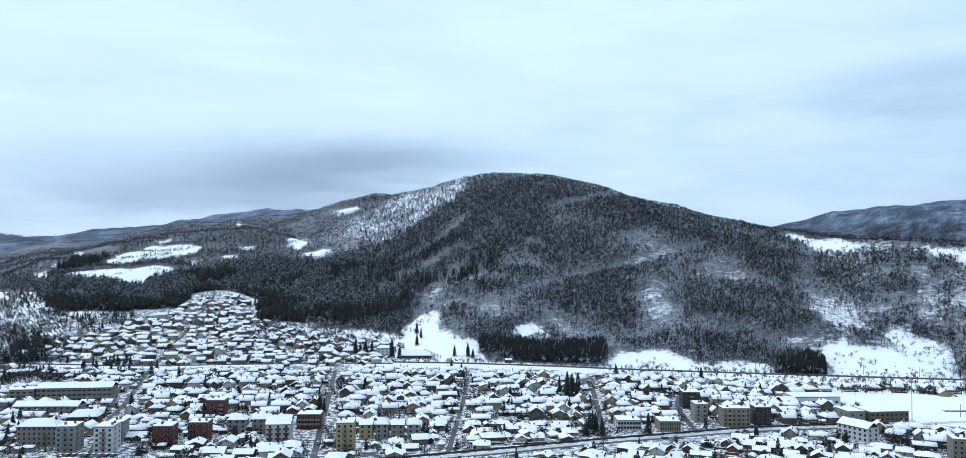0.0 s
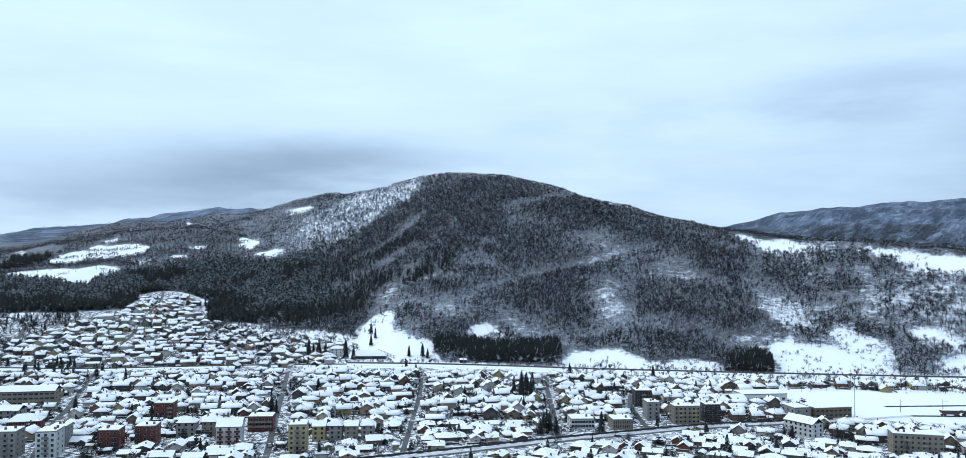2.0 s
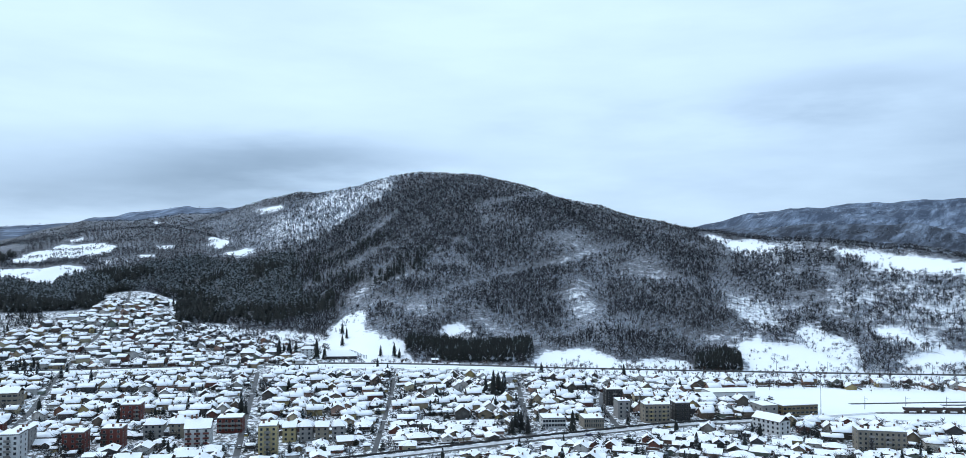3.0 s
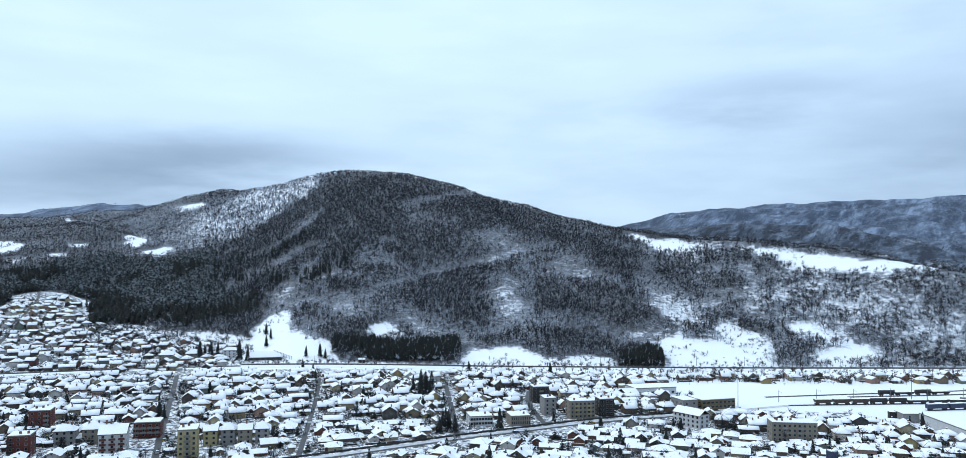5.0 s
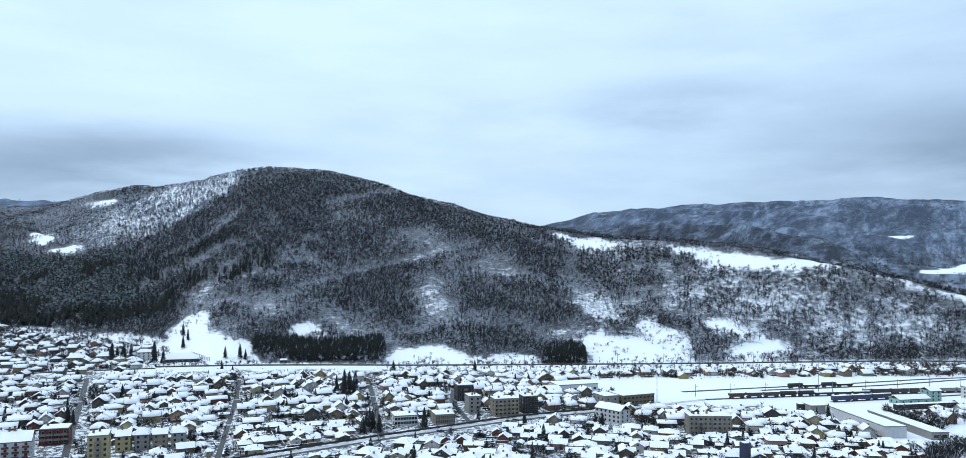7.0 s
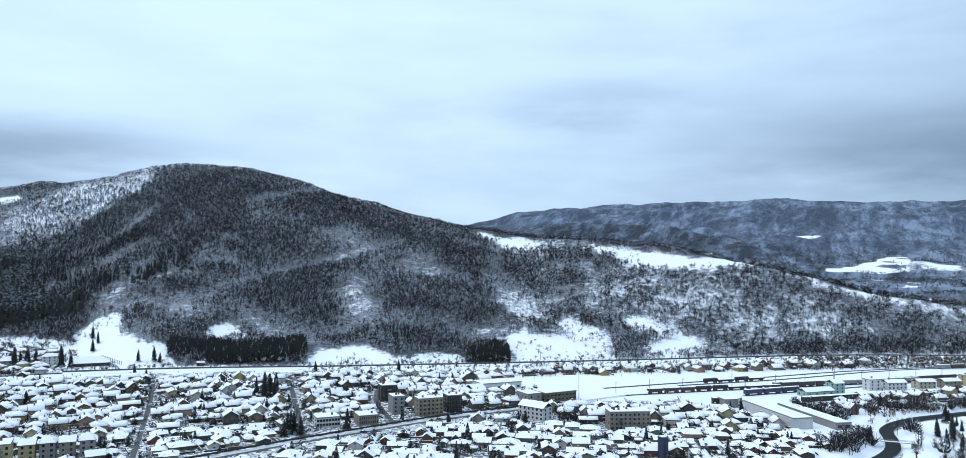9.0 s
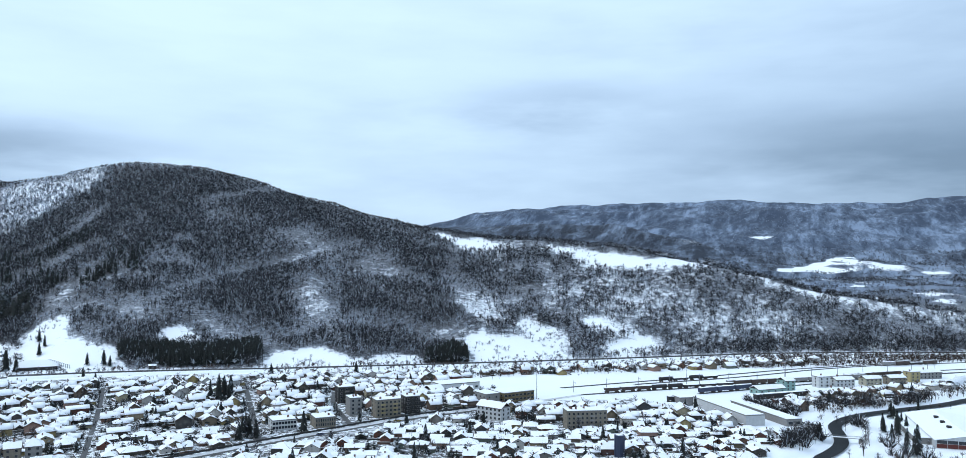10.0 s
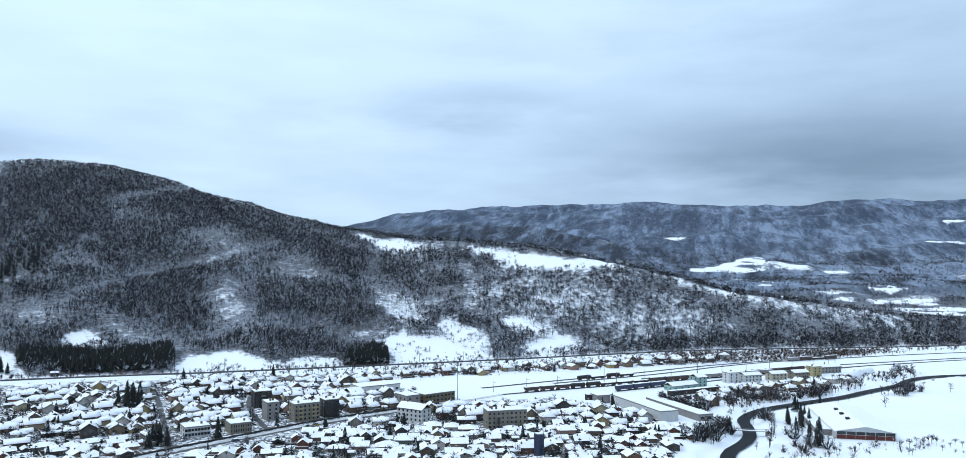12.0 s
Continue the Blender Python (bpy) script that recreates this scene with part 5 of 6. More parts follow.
# ---- large buildings of the western quarter ----
block(-274, 533, 8, 57, 15, 3, BEIGE, "long beige factory building with rows of windows", "factory_building", cols=15, hall=2.9, roof="low", win=(2.6, 1.3), boxes_on_roof=0)
block(-306, 527, 8, 18, 14, 3, BEIGE, "beige end wing of the factory, a little lower", "factory_wing", cols=4, hall=2.6, win=(2.6, 1.3))
block(-268, 488, 3, 46, 13, 2, GREYISH, "low grey workshop under a snowy roof", "workshop", cols=10, roof="low", boxes_on_roof=1)
block(-229, 410, 3, 24, 12, 4, BEIGE, "beige four-storey block of flats under a hipped roof", cols=8, roof="hip")
block(-208, 398, 6, 11, 14, 5, GREYISH, "narrow grey five-storey block of flats", balconies=(1,), cols=3, band=CONCRETE)
block(-189, 398, 6, 11, 14, 5, WHITISH, "narrow white five-storey block of flats with dark strips", balconies=(1,), cols=3, band=CONCRETE)
block(-194, 420, 6, 10, 12, 4, GREYISH, "grey block of flats with stacked balconies", balconies=(0, 1), cols=2, band=CONCRETE)
block(-165, 411, 4, 12, 12, 4, REDDISH, "dark red block of flats with dark balconies", balconies=(2,), cols=3, band=BLACKISH)
block(-150, 420, 4, 12, 12, 4, REDDISH, "red block of flats beside its twin", balconies=(0,), cols=3, band=BLACKISH)
block(-162, 482, 4, 13, 12, 4, REDDISH, "dark red flats with brown balconies and stair tower", balconies=(2,), cols=3, band=CONCRETE)
block(-136, 440, 4, 12, 10, 3, GREYISH, "grey row house under a snow-covered roof", "row_house", roof="hip", cols=3)
block(-123, 442, 4, 12, 10, 3, BEIGE, "beige row house under a snow-covered roof", "row_house", roof="hip", cols=3)
block(-231, 458, 12, 20, 12, 2, REDDISH, "red-walled hall under a white snowy roof", "town_hall", cols=5, roof="hip", boxes_on_roof=0)
block(-99, 454, 3, 16, 13, 3, REDDISH, "brown-red flats with long balconies", cols=4, balconies=(0, 1, 2, 3), band=CONCRETE, boxes_on_roof=1)
block(-108, 421, 8, 15, 18, 4, WHITISH, "white terraced building with brown balcony bands", cols=3, balconies=(0, 1, 2), band=REDDISH, roof="low")
block(-69, 400, 4, 10.5, 13, 6, YELLOW, "pale yellow six-storey tower of flats", cols=3, balconies=(1,), band=CONCRETE, hall=2.4)
for k, (mat, say) in enumerate(((YELLOW, "yellow"), (GREYISH, "grey"), (BEIGE, "beige"), (GREYISH, "grey"))):
    block(-63 + k * 8.6, 430 + (k % 2) * 1.5, 3, 8.2, 11, 3, mat, say + " terraced house with a snowy roof", "terraced_house", cols=2, roof="hip" if k % 2 else "low", boxes_on_roof=1)
block(-128, 775, 5, 22, 12, 2, GREYISH, "low guest house at the hill's foot", "guest_house", roof="hip", cols=5)
block(-152, 768, 5, 18, 12, 2, BEIGE, "low beige house with a snowy hipped roof", "guest_house", roof="hip", cols=5)
block(-66, 762, 3, 38, 18, 1, BLACKISH, "dark wooden restaurant under a wide snowy roof", "restaurant", roof="hip", cols=6)
block(-98, 775, 3, 14, 9, 3, WHITISH, "white house between tall firs", "guest_house", roof="hip", cols=3)
# ---- along the main road ----
block(84, 456, 2, 16, 14, 2, WHITISH, "white school building with window bands", "school", cols=8, win=(1.5, 1.5), boxes_on_roof=1)
block(107, 454, 2, 14, 14, 2, BEIGE, "brown school wing with narrow windows", "school", cols=9, win=(0.8, 1.8), boxes_on_roof=1)
block(137, 520, 0, 13, 12, 4, BLACKISH, "unfinished dark block of flats", cols=3, balconies=(1,), band=CONCRETE)
block(132, 479, 0, 9, 13, 4, GREYISH, "grey four-storey flats with a blank side", cols=2, sides=False)
block(149, 466, 2, 19, 11, 4, BEIGE, "beige flats with recessed balconies", cols=6, balconies=(1, 4), band=YELLOW)
block(166, 470, 2, 11, 11, 4, BLACKISH, "dark brown flats joined to the beige block", cols=3, balconies=(0, 2), band=BLACKISH)
block(246, 486, 8, 30, 20, 2, OCHRE, "long ochre depot with a flat snowy roof", "depot", cols=8, hall=2.7, win=(2.4, 1.5), boxes_on_roof=0)
block(225, 482, 8, 13, 17, 2, GREYISH, "grey depot office with a blank front", "depot_office", cols=2, hall=3.0, boxes_on_roof=0)
block(226, 540, 4, 38, 20, 1, WHITISH, "low white shed under deep snow", "storage_shed", cols=6, hall=4.2, win=(2.2, 1.6), boxes_on_roof=0)
block(201, 520, 10, 12, 15, 1, GREYISH, "grey garage with an open front", "garage", cols=2, hall=4.0, roof="low", win=(2.6, 2.6), boxes_on_roof=0)
block(206, 432, -62, 22, 11, 3, WHITISH, "tall white gabled house with dark roof strips", "gabled_house", cols=6, roof="gable", boxes_on_roof=2)
block(244, 389, -16, 28, 12, 4, BEIGE, "beige four-storey block of flats with a flat roof", cols=9, balconies=(2, 5), band=GREYISH, boxes_on_roof=4)
# ---- works and station ----
block(345, 384, 79, 74, 15, 1, WHITISH, "long white warehouse with dark window strips", "warehouse", cols=12, hall=5.6, win=(4.6, 1.6), boxes_on_roof=0, sides=False)
block(345, 424, 79, 12, 16, 1, GREYISH, "grey annex at the end of the warehouse", "warehouse_annex", cols=2, hall=4.5, boxes_on_roof=0)
block(366, 374, 79, 72, 12, 1, GREYISH, "low grey store beside the warehouse", "storehouse", cols=10, hall=3.2, win=(3.0, 1.8), boxes_on_roof=0)
block(431, 437, -2, 30, 11, 1, TEAL, "pale green engine shed under snow", "engine_shed", cols=4, hall=3.0, roof="low", boxes_on_roof=0)
block(451, 439, -2, 11, 11, 3, TEAL, "pale green signal tower of the station", "signal_tower", cols=2, hall=2.4, roof="low", boxes_on_roof=0)
for k, (x, y, w, n, mat, say) in enumerate(((488, 440, 13, 3, WHITISH, "plain white station office"), (507, 437, 22, 2, WHITISH, "white station house with a snowy roof"), (532, 432, 20, 2, CREAM, "pale yellow station building with chimneys"), (554, 428, 20, 2, BEIGE, "beige station building under snow"),
                                             (578, 431, 12, 3, YELLOW, "yellow station wing with flat roof"), (604, 438, 34, 2, GREYISH, "grey goods shed by the station"), (460, 415, 30, 1, GREYISH, "low shed near the station"))):
    block(x, y, -10, w * 0.9, 9.5, n, mat, say, "station_building", roof="low" if n < 3 else "flat", boxes_on_roof=1)


def dark_wall(x, y, angle, w, h, label):
    root = tagged(new("timber_stack"), label, "stack")
    part("body", boxes("body", BLACKISH, (-w / 2, -2, -0.5, w / 2, 2, h), (-w / 2 + 1, -2.6, -0.5, -w / 2 + 3, -2, h * 0.8)), root)
    blanket(root, "snow", -w / 2 + 0.1, -1.9, w / 2 - 0.1, 1.9, h + 0.01, 0.25, 3)
    root.matrix_basis = on_land(x, y, angle)


dark_wall(428, 419, -3, 50, 3.4, "long dark stack of timber under snow")
dark_wall(346, 427, -20, 22, 5.0, "black roofless shed wall")

# swimming hall by the river: wide low roof, glazed gable on red panels
root = tagged(new("sports_hall"), "wide low sports hall with a glazed red-panelled gable", "sports hall")
L_, W_, H_ = 74.0, 31.0, 4.4
bm = bmesh.new()
ends = [[bm.verts.new((x, y, z)) for y, z in ((-W_ / 2, -1), (W_ / 2, -1), (W_ / 2, H_), (0, H_ + 3.0), (-W_ / 2, H_))] for x in (0, L_)]
bm.faces.new(ends[0][::-1]), bm.faces.new(ends[1])
for i in range(5):
    j = (i + 1) % 5
    bm.faces.new((ends[0][i], ends[0][j], ends[1][j], ends[1][i]))
part("wall", done(bm, "wall", WHITISH), root)
for s in (-1, 1):
    bm = bmesh.new()
    lumpy(bm, [(-1.2, s * (W_ / 2 + 0.8), H_ - 0.05), (L_ + 0.5, s * (W_ / 2 + 0.8), H_ - 0.05), (L_ + 0.5, 0, H_ + 3.05), (-1.2, 0, H_ + 3.05)], 0.4, 14, 5, random.Random(8))
    part("roof_snow", done(bm, "roof_snow", ROOF_SNOW), root)
for k in range(6):
    y0 = -W_ / 2 + 0.6 + k * 5.0
    part("glazing", boxes("glazing", GLASS, (-0.08, y0, 2.6, 0.05, y0 + 4.6, 4.3)), root)
    part("panel", boxes("panel", REDDISH, (-0.1, y0, 0.3, 0.05, y0 + 4.8, 2.4)), root, "dark red panel")
part("side_roof", boxes("side_roof", GREYISH, (8, W_ / 2, -1, L_ - 12, W_ / 2 + 8, 3.4)), root)
blanket(root, "side_snow", 7.5, W_ / 2 + 0.2, L_ - 11.5, W_ / 2 + 8.3, 3.41, 0.4, 5)
for k in range(3):
    part("roof_vent", boxes("roof_vent", BLACKISH, (20 + k * 14, 3.0, H_ + 2.2, 23 + k * 14, 5.0, H_ + 3.6)), root)
root.matrix_basis = on_land(400, 266, 48)


# ---- trains on the sidings ----
def wagon(long, high, mat, label, kind):
    root = tagged(new("freight_wagon"), label, "wagon", "wagons on the sidings")
    bm = bmesh.new()
    if kind == "tank":
        bmesh.ops.create_cone(bm, cap_ends=True, segments=14, radius1=1.4, radius2=1.4, depth=long - 1.2, matrix=pose(0, 0, 2.5, 0, 90, 0))
    elif kind == "hopper":
        for z0, z1, t0, t1 in ((1.1, 2.0, 2.2, 0.6), (2.0, high, 0.6, 0.2)):
            lo = [bm.verts.new((x, y, z0)) for x, y in ((-long / 2 + t0, -1.3), (long / 2 - t0, -1.3), (long / 2 - t0, 1.3), (-long / 2 + t0, 1.3))]
            hi = [bm.verts.new((x, y, z1)) for x, y in ((-long / 2 + t1, -1.45), (long / 2 - t1, -1.45), (long / 2 - t1, 1.45), (-long / 2 + t1, 1.45))]
            for i in range(4):
                bm.faces.new((lo[i], lo[(i + 1) % 4], hi[(i + 1) % 4], hi[i]))
            bm.faces.new(lo[::-1]), bm.faces.new(hi)
    else:
        box(bm, -long / 2 + 0.3, -1.4, 1.1, long / 2 - 0.3, 1.4, high)
        for k in range(6):
            x = -long / 2 + 0.6 + k * (long - 1.2) / 5
            box(bm, x - 0.08, -1.47, 1.1, x + 0.08, -1.4, high)
    part("body", done(bm, "body", mat), root)
    for s in (-1, 1):
        bogie = part("bogie", boxes("bogie", RUST, (s * long * 0.33 - 1.3, -1.1, 0.55, s * long * 0.33 + 1.3, 1.1, 1.1)), root)
        for k in (-0.9, 0.9):
            bm = bmesh.new()
            bmesh.ops.create_cone(bm, cap_ends=True, segments=10, radius1=0.46, radius2=0.46, depth=1.6, matrix=pose(s * long * 0.33 + k, 0, 0.5, 90, 0, 0))
            part("wheelset", done(bm, "wheelset", RUST), bogie)
    if kind != "tank":
        blanket(root, "snow", -long / 2 + 0.5, -1.3, long / 2 - 0.5, 1.3, high + 0.01, 0.18, 4)
    return root


HOPPER = wagon(12.5, 3.6, RUST, "dark rusty hopper wagon dusted with snow", "hopper")
BOXCAR = wagon(14.5, 3.9, RUST, "rust-brown covered goods wagon with snow on top", "box")
FLAT = wagon(14.5, 2.4, BLACKISH, "low black open wagon with snow", "box")
COACH = wagon(16.0, 4.0, NAVY, "dark blue railway coach with a snowy roof", "box")
PALE = wagon(14.0, 3.6, GREYISH, "pale grey goods wagon under snow", "box")
TANK = wagon(13.0, 4.0, BLACKISH, "black tank wagon on a siding", "tank")
SEEN = set()


def train(kinds, line, gap):
    dist, a = 0.0, 0
    pts = [Vector(p) for p in line]
    for ob in kinds:
        rest, k = dist, 0
        while k < len(pts) - 2 and rest > (pts[k + 1] - pts[k]).length:
            rest -= (pts[k + 1] - pts[k]).length
            k += 1
        way = (pts[k + 1] - pts[k]).normalized()
        p = pts[k] + way * rest
        settle(ob, pose(p.x, p.y, float(land(p.x, p.y)) + 0.28, 0, 0, math.degrees(math.atan2(way.y, way.x))))
        dist += gap * LONG[id(ob)]


LONG = {id(HOPPER): 12.5, id(BOXCAR): 14.5, id(FLAT): 14.5, id(COACH): 16.0, id(PALE): 14.0, id(TANK): 13.0}
train([HOPPER] * 3 + [TANK] * 2 + [FLAT] * 3 + [BOXCAR] * 3 + [FLAT] * 4 + [BOXCAR] * 4, [(324, 480), (400, 473), (505, 463), (620, 454)], 1.06)
train([TANK, FLAT, TANK, FLAT], [(391, 504), (470, 501)], 1.06)
train([COACH] * 3, [(388, 452), (470, 452)], 1.04)
train([PALE] * 9, [(432, 472.5), (505, 461), (600, 452)], 1.06)
train([PALE, BOXCAR, FLAT, BOXCAR], [(640, 500), (760, 478)], 1.06)


# ---- masts, firs, garden trees, cars ----
def mast(high, label, head):
    root = tagged(new("floodlight_mast" if head else "catenary_mast"), label, "mast", "masts of the rail yard")
    bm = bmesh.new()
    bmesh.ops.create_cone(bm, cap_ends=True, segments=8, radius1=0.22, radius2=0.12, depth=high, matrix=pose(0, 0, high / 2))
    part("pole", done(bm, "pole", METAL), root)
    if head:
        part("lamp_head", boxes("lamp_head", METAL, (-1.2, -0.3, high - 0.5, 1.2, 0.3, high + 0.4)), root)
    else:
        part("arm", boxes("arm", METAL, (-0.06, -3.2, high - 1.2, 0.06, 0.0, high - 1.05), (-0.05, -3.2, high - 1.8, 0.05, -3.1, high - 1.05)), root)
    return root


TALL, LOW = mast(24, "tall slender steel floodlight mast in the rail yard", True), mast(8.5, "steel catenary mast beside the tracks", False)
for x, y in ((262, 480), (392, 480), (470, 458), (640, 462)):
    settle(TALL, on_land(x, y, 20))
for k in range(14):
    settle(LOW, on_land(300 + k * 27, 494 - k * 2.4, 90 * (k % 2)))
for k in range(16):
    settle(LOW, on_land(-60 + k * 42, 715 - max(0, k - 2) * 8.4, 0))


def tree_thing(name, shape, mats, label, category, group):
    """A tree 1 m high with its trunk and crown as parts."""
    v, f, m = shape
    root = tagged(new(name), label, category, group)
    for nm, want in (("trunk", [mats[3]]), ("crown", [0, 1, 2])):
        sel = (m == mats[3]) if nm == "trunk" else (m != mats[3])
        me = mesh_from(nm, v, f[sel], mats[:3], m[sel])
        bm = bmesh.new()
        bm.from_mesh(me)
        bmesh.ops.delete(bm, geom=[q for q in bm.verts if not q.link_faces], context="VERTS")
        bm.to_mesh(me)
        bm.free()
        part(nm, me, root)
    return root


FIRS = [tree_thing("fir_tree", fir_shape(s, 10, 0.12), [NEEDLES, SNOWY_NEEDLES, BARK, 2], "tall dark fir tree dusted with snow", "fir tree", "firs of the town") for s in range(40, 44)]
trng = random.Random(9)


def plant(kinds, x, y, high, spread=1.0):
    m = on_land(x, y, trng.uniform(0, 360))
    ob = trng.choice(kinds)
    new_one = settle(ob, m)
    new_one.matrix_basis = m @ Matrix.Diagonal((high * spread, high * spread, high, 1))
    return new_one


TALL_FIRS = [(-68, 814, 13), (-65, 830, 12), (-71, 847, 14), (-27, 760, 12), (-14, 754, 14), (-9, 748, 10), (-27, 684, 11), (0, 763, 15), (-123, 762, 19), (-86, 746, 21), (-116, 780, 17), (-111, 790, 15), (-79, 750, 14), (-120, 771, 15), (-131, 776, 12), (60, 441, 11), (64, 445, 12), (67, 439, 10), (58, 437, 10), (63, 449, 12), (61, 445, 11),
             (-449, 745, 11), (-435, 751, 9), (-402, 719, 12), (-391, 676, 9), (-361, 684, 8), (-318, 685, 11), (-317, 700, 9), (-480, 801, 9), (-409, 844, 10), (-449, 896, 9), (-543, 976, 12), (-517, 956, 11), (-473, 915, 8), (93, 441, 13), (60, 556, 19), (64, 561, 17), (69, 567, 16), (55, 560, 15), (66, 552, 13), (-104, 505, 12), (-100, 498, 9)]
TALL_FIRS += [(-265, 640, 14), (-272, 646, 12), (-240, 622, 12), (-170, 482, 11), (402, 309, 14), (407, 307, 10), (381, 281, 13), (386, 300, 9), (395, 303, 10), (377, 284, 11), (399, 316, 11), (473, 348, 9), (332, 398, 12), (327, 402, 9), (170, 352, 9), (172, 390, 10), (-255, 404, 12), (-262, 440, 12), (-250, 425, 10), (178, 640, 11), (112, 660, 10)]
TALL_FIRS += [(396, 313, 9), (434, 338, 12), (434, 336, 9), (414, 318, 9), (416, 317, 10), (412, 315, 8), (367, 272, 14), (364, 269, 12), (352, 320, 8), (356, 322, 9), (448, 336, 7), (-390, 669, 12), (-398, 676, 14), (-384, 690, 11), (-436, 772, 13), (-445, 779, 12), (-474, 795, 14), (-462, 790, 12)]
for x, y, h in TALL_FIRS:
    plant(FIRS, x, y, h, trng.uniform(0.9, 1.3))
for k in range(150):
    x, y, _ = trng.choice(YARDS)
    plant(FIRS, x + trng.uniform(-2, 2), y + trng.uniform(-2, 2), trng.uniform(4, 10), trng.uniform(0.9, 1.4))


def full_tree(seed):
    """A leafless garden tree 1 unit high with more limbs than the woods' trees."""
    return garden_tree_shape(seed, 0.08)


BARES = [tree_thing("bare_tree", full_tree(s), [BARK, TWIGS, RIMED, 0], "leafless garden tree with snow on its twigs", "tree", "bare trees of the town") for s in range(60, 65)]
for k in range(230):
    x, y, _ = trng.choice(YARDS)
    plant(BARES, x + trng.uniform(-2, 2), y + trng.uniform(-2, 2), trng.uniform(4, 9), trng.uniform(1.0, 1.5))
for x, y in ((62, 441), (66, 437), (58, 444), (63, 447), (545, 376), (560, 376), (470, 395), (500, 318), (600, 330), (610, 372), (618, 368), (395, 345), (385, 330)):
    plant(BARES, x, y, trng.uniform(6, 10), 1.5)
for ob in FIRS + BARES + [HOPPER, BOXCAR, FLAT, COACH, PALE, TANK, TALL, LOW]:
    if ob.name not in USED:
        for o in (*ob.children_recursive, ob):
            bpy.data.objects.remove(o)

nrng = np.random.default_rng(4)
gx, gy = np.array([p[0] for p in YARDS]), np.array([p[1] for p in YARDS])
gx, gy = np.concatenate([gx, gx + 3, gx - 2]) + nrng.normal(0, 2.5, len(gx) * 3), np.concatenate([gy, gy + 2, gy - 2]) + nrng.normal(0, 2.5, len(gy) * 3)
sx_, sy_ = np.array([p[0] for p in SLOPE]), np.array([p[1] for p in SLOPE])
gx, gy = np.concatenate([gx, sx_ + nrng.normal(0, 7, len(sx_)), sx_ + nrng.normal(0, 9, len(sx_)), sx_ + nrng.normal(0, 9, len(sx_))]), np.concatenate([gy, sy_ + nrng.normal(0, 7, len(sy_)), sy_ + nrng.normal(0, 9, len(sy_)), sy_ + nrng.normal(0, 9, len(sy_))])
stand("garden_shrubs", [bush_shape(s) for s in range(70, 74)] + [full_tree(70)], gx, gy, nrng.uniform(2.0, 5.5, len(gx)), nrng.uniform(1.2, 2.2, len(gx)), [BARK, BARK, RIMED], "leafless shrubs and fruit trees in the gardens", "shrubs")

pick = nrng.integers(0, len(YARDS), 1500)
ex, ey = np.array([YARDS[k][0] for k in pick]) + nrng.normal(0, 2.5, 1500), np.array([YARDS[k][1] for k in pick]) + nrng.normal(0, 2.5, 1500)
pick = nrng.integers(0, len(SLOPE), 480)
ex, ey = np.concatenate([ex, sx_[pick] + nrng.normal(0, 8, 480)]), np.concatenate([ey, sy_[pick] + nrng.normal(0, 8, 480)])
stand("garden_evergreens", [fir_shape(s, 4, 0.12, 5, 0.3) for s in range(160, 166)], ex, ey, nrng.uniform(2.0, 6.5, len(ex)), nrng.uniform(0.9, 2.0, len(ex)), [NEEDLES, SNOWY_NEEDLES, BARK], "dark evergreen bushes and small conifers in the gardens", "shrubs")

# scrub along the railway, the river and in the clearings
def along(line, count, spread, seed):
    q = np.random.default_rng(seed)
    pts = np.array(line, float)
    seg = np.hypot(*np.diff(pts, axis=0).T)
    k = q.choice(len(seg), count, p=seg / seg.sum())
    t = q.uniform(0, 1, count)[:, None]
    p = pts[k] * (1 - t) + pts[k + 1] * t
    return p[:, 0] + q.normal(0, spread, count), p[:, 1] + q.normal(0, spread, count)


parts_ = [along([(506, 548), (548, 535), (594, 525), (641, 513), (697, 506), (749, 500)], 620, 6, 16), along([(432, 373), (480, 374), (530, 376), (575, 384)], 190, 4, 17), along([(270, 590), (400, 575), (500, 560), (600, 545)], 620, 9, 14), along([(545, 583), (640, 562), (720, 528), (790, 500)], 700, 9, 9), along([(600, 556), (680, 528), (760, 505)], 320, 6, 10), along([(490, 412), (540, 408), (600, 398), (660, 398)], 160, 7, 13), along([(404, 398), (440, 396), (480, 392)], 90, 7, 12), along([(x, y + 14) for x, y in RAILWAY[2:]], 900, 5, 1), along([(x, y - 14) for x, y in RAILWAY[6:]], 700, 4, 2), along(RIVER[1:], 130, 9, 3), along([(385, 338), (395, 352), (424, 369), (470, 372), (520, 372)], 130, 4, 8), along([(300, 250), (340, 262), (390, 245), (430, 240)], 90, 7, 6)]
rx, ry = np.concatenate([p[0] for p in parts_]), np.concatenate([p[1] for p in parts_])
ok = (line_distance(rx, ry, RIVER) > 9.5) & (line_distance(rx, ry, RAILWAY) > 7.5)
rx, ry = rx[ok], ry[ok]
stand("scrub", [bush_shape(s) for s in range(80, 82)] + [bare_tree_shape(s, 0.06, 24) for s in range(82, 86)], rx, ry, nrng.uniform(2.0, 6.0, len(rx)), nrng.uniform(1.0, 1.7, len(rx)), [SCRUB, SCRUB, RIMED], "brown leafless scrub along railway and river", "scrub")
cx_, cy_, q = scatter(42000, -30, 62, 650, 1800, 33)
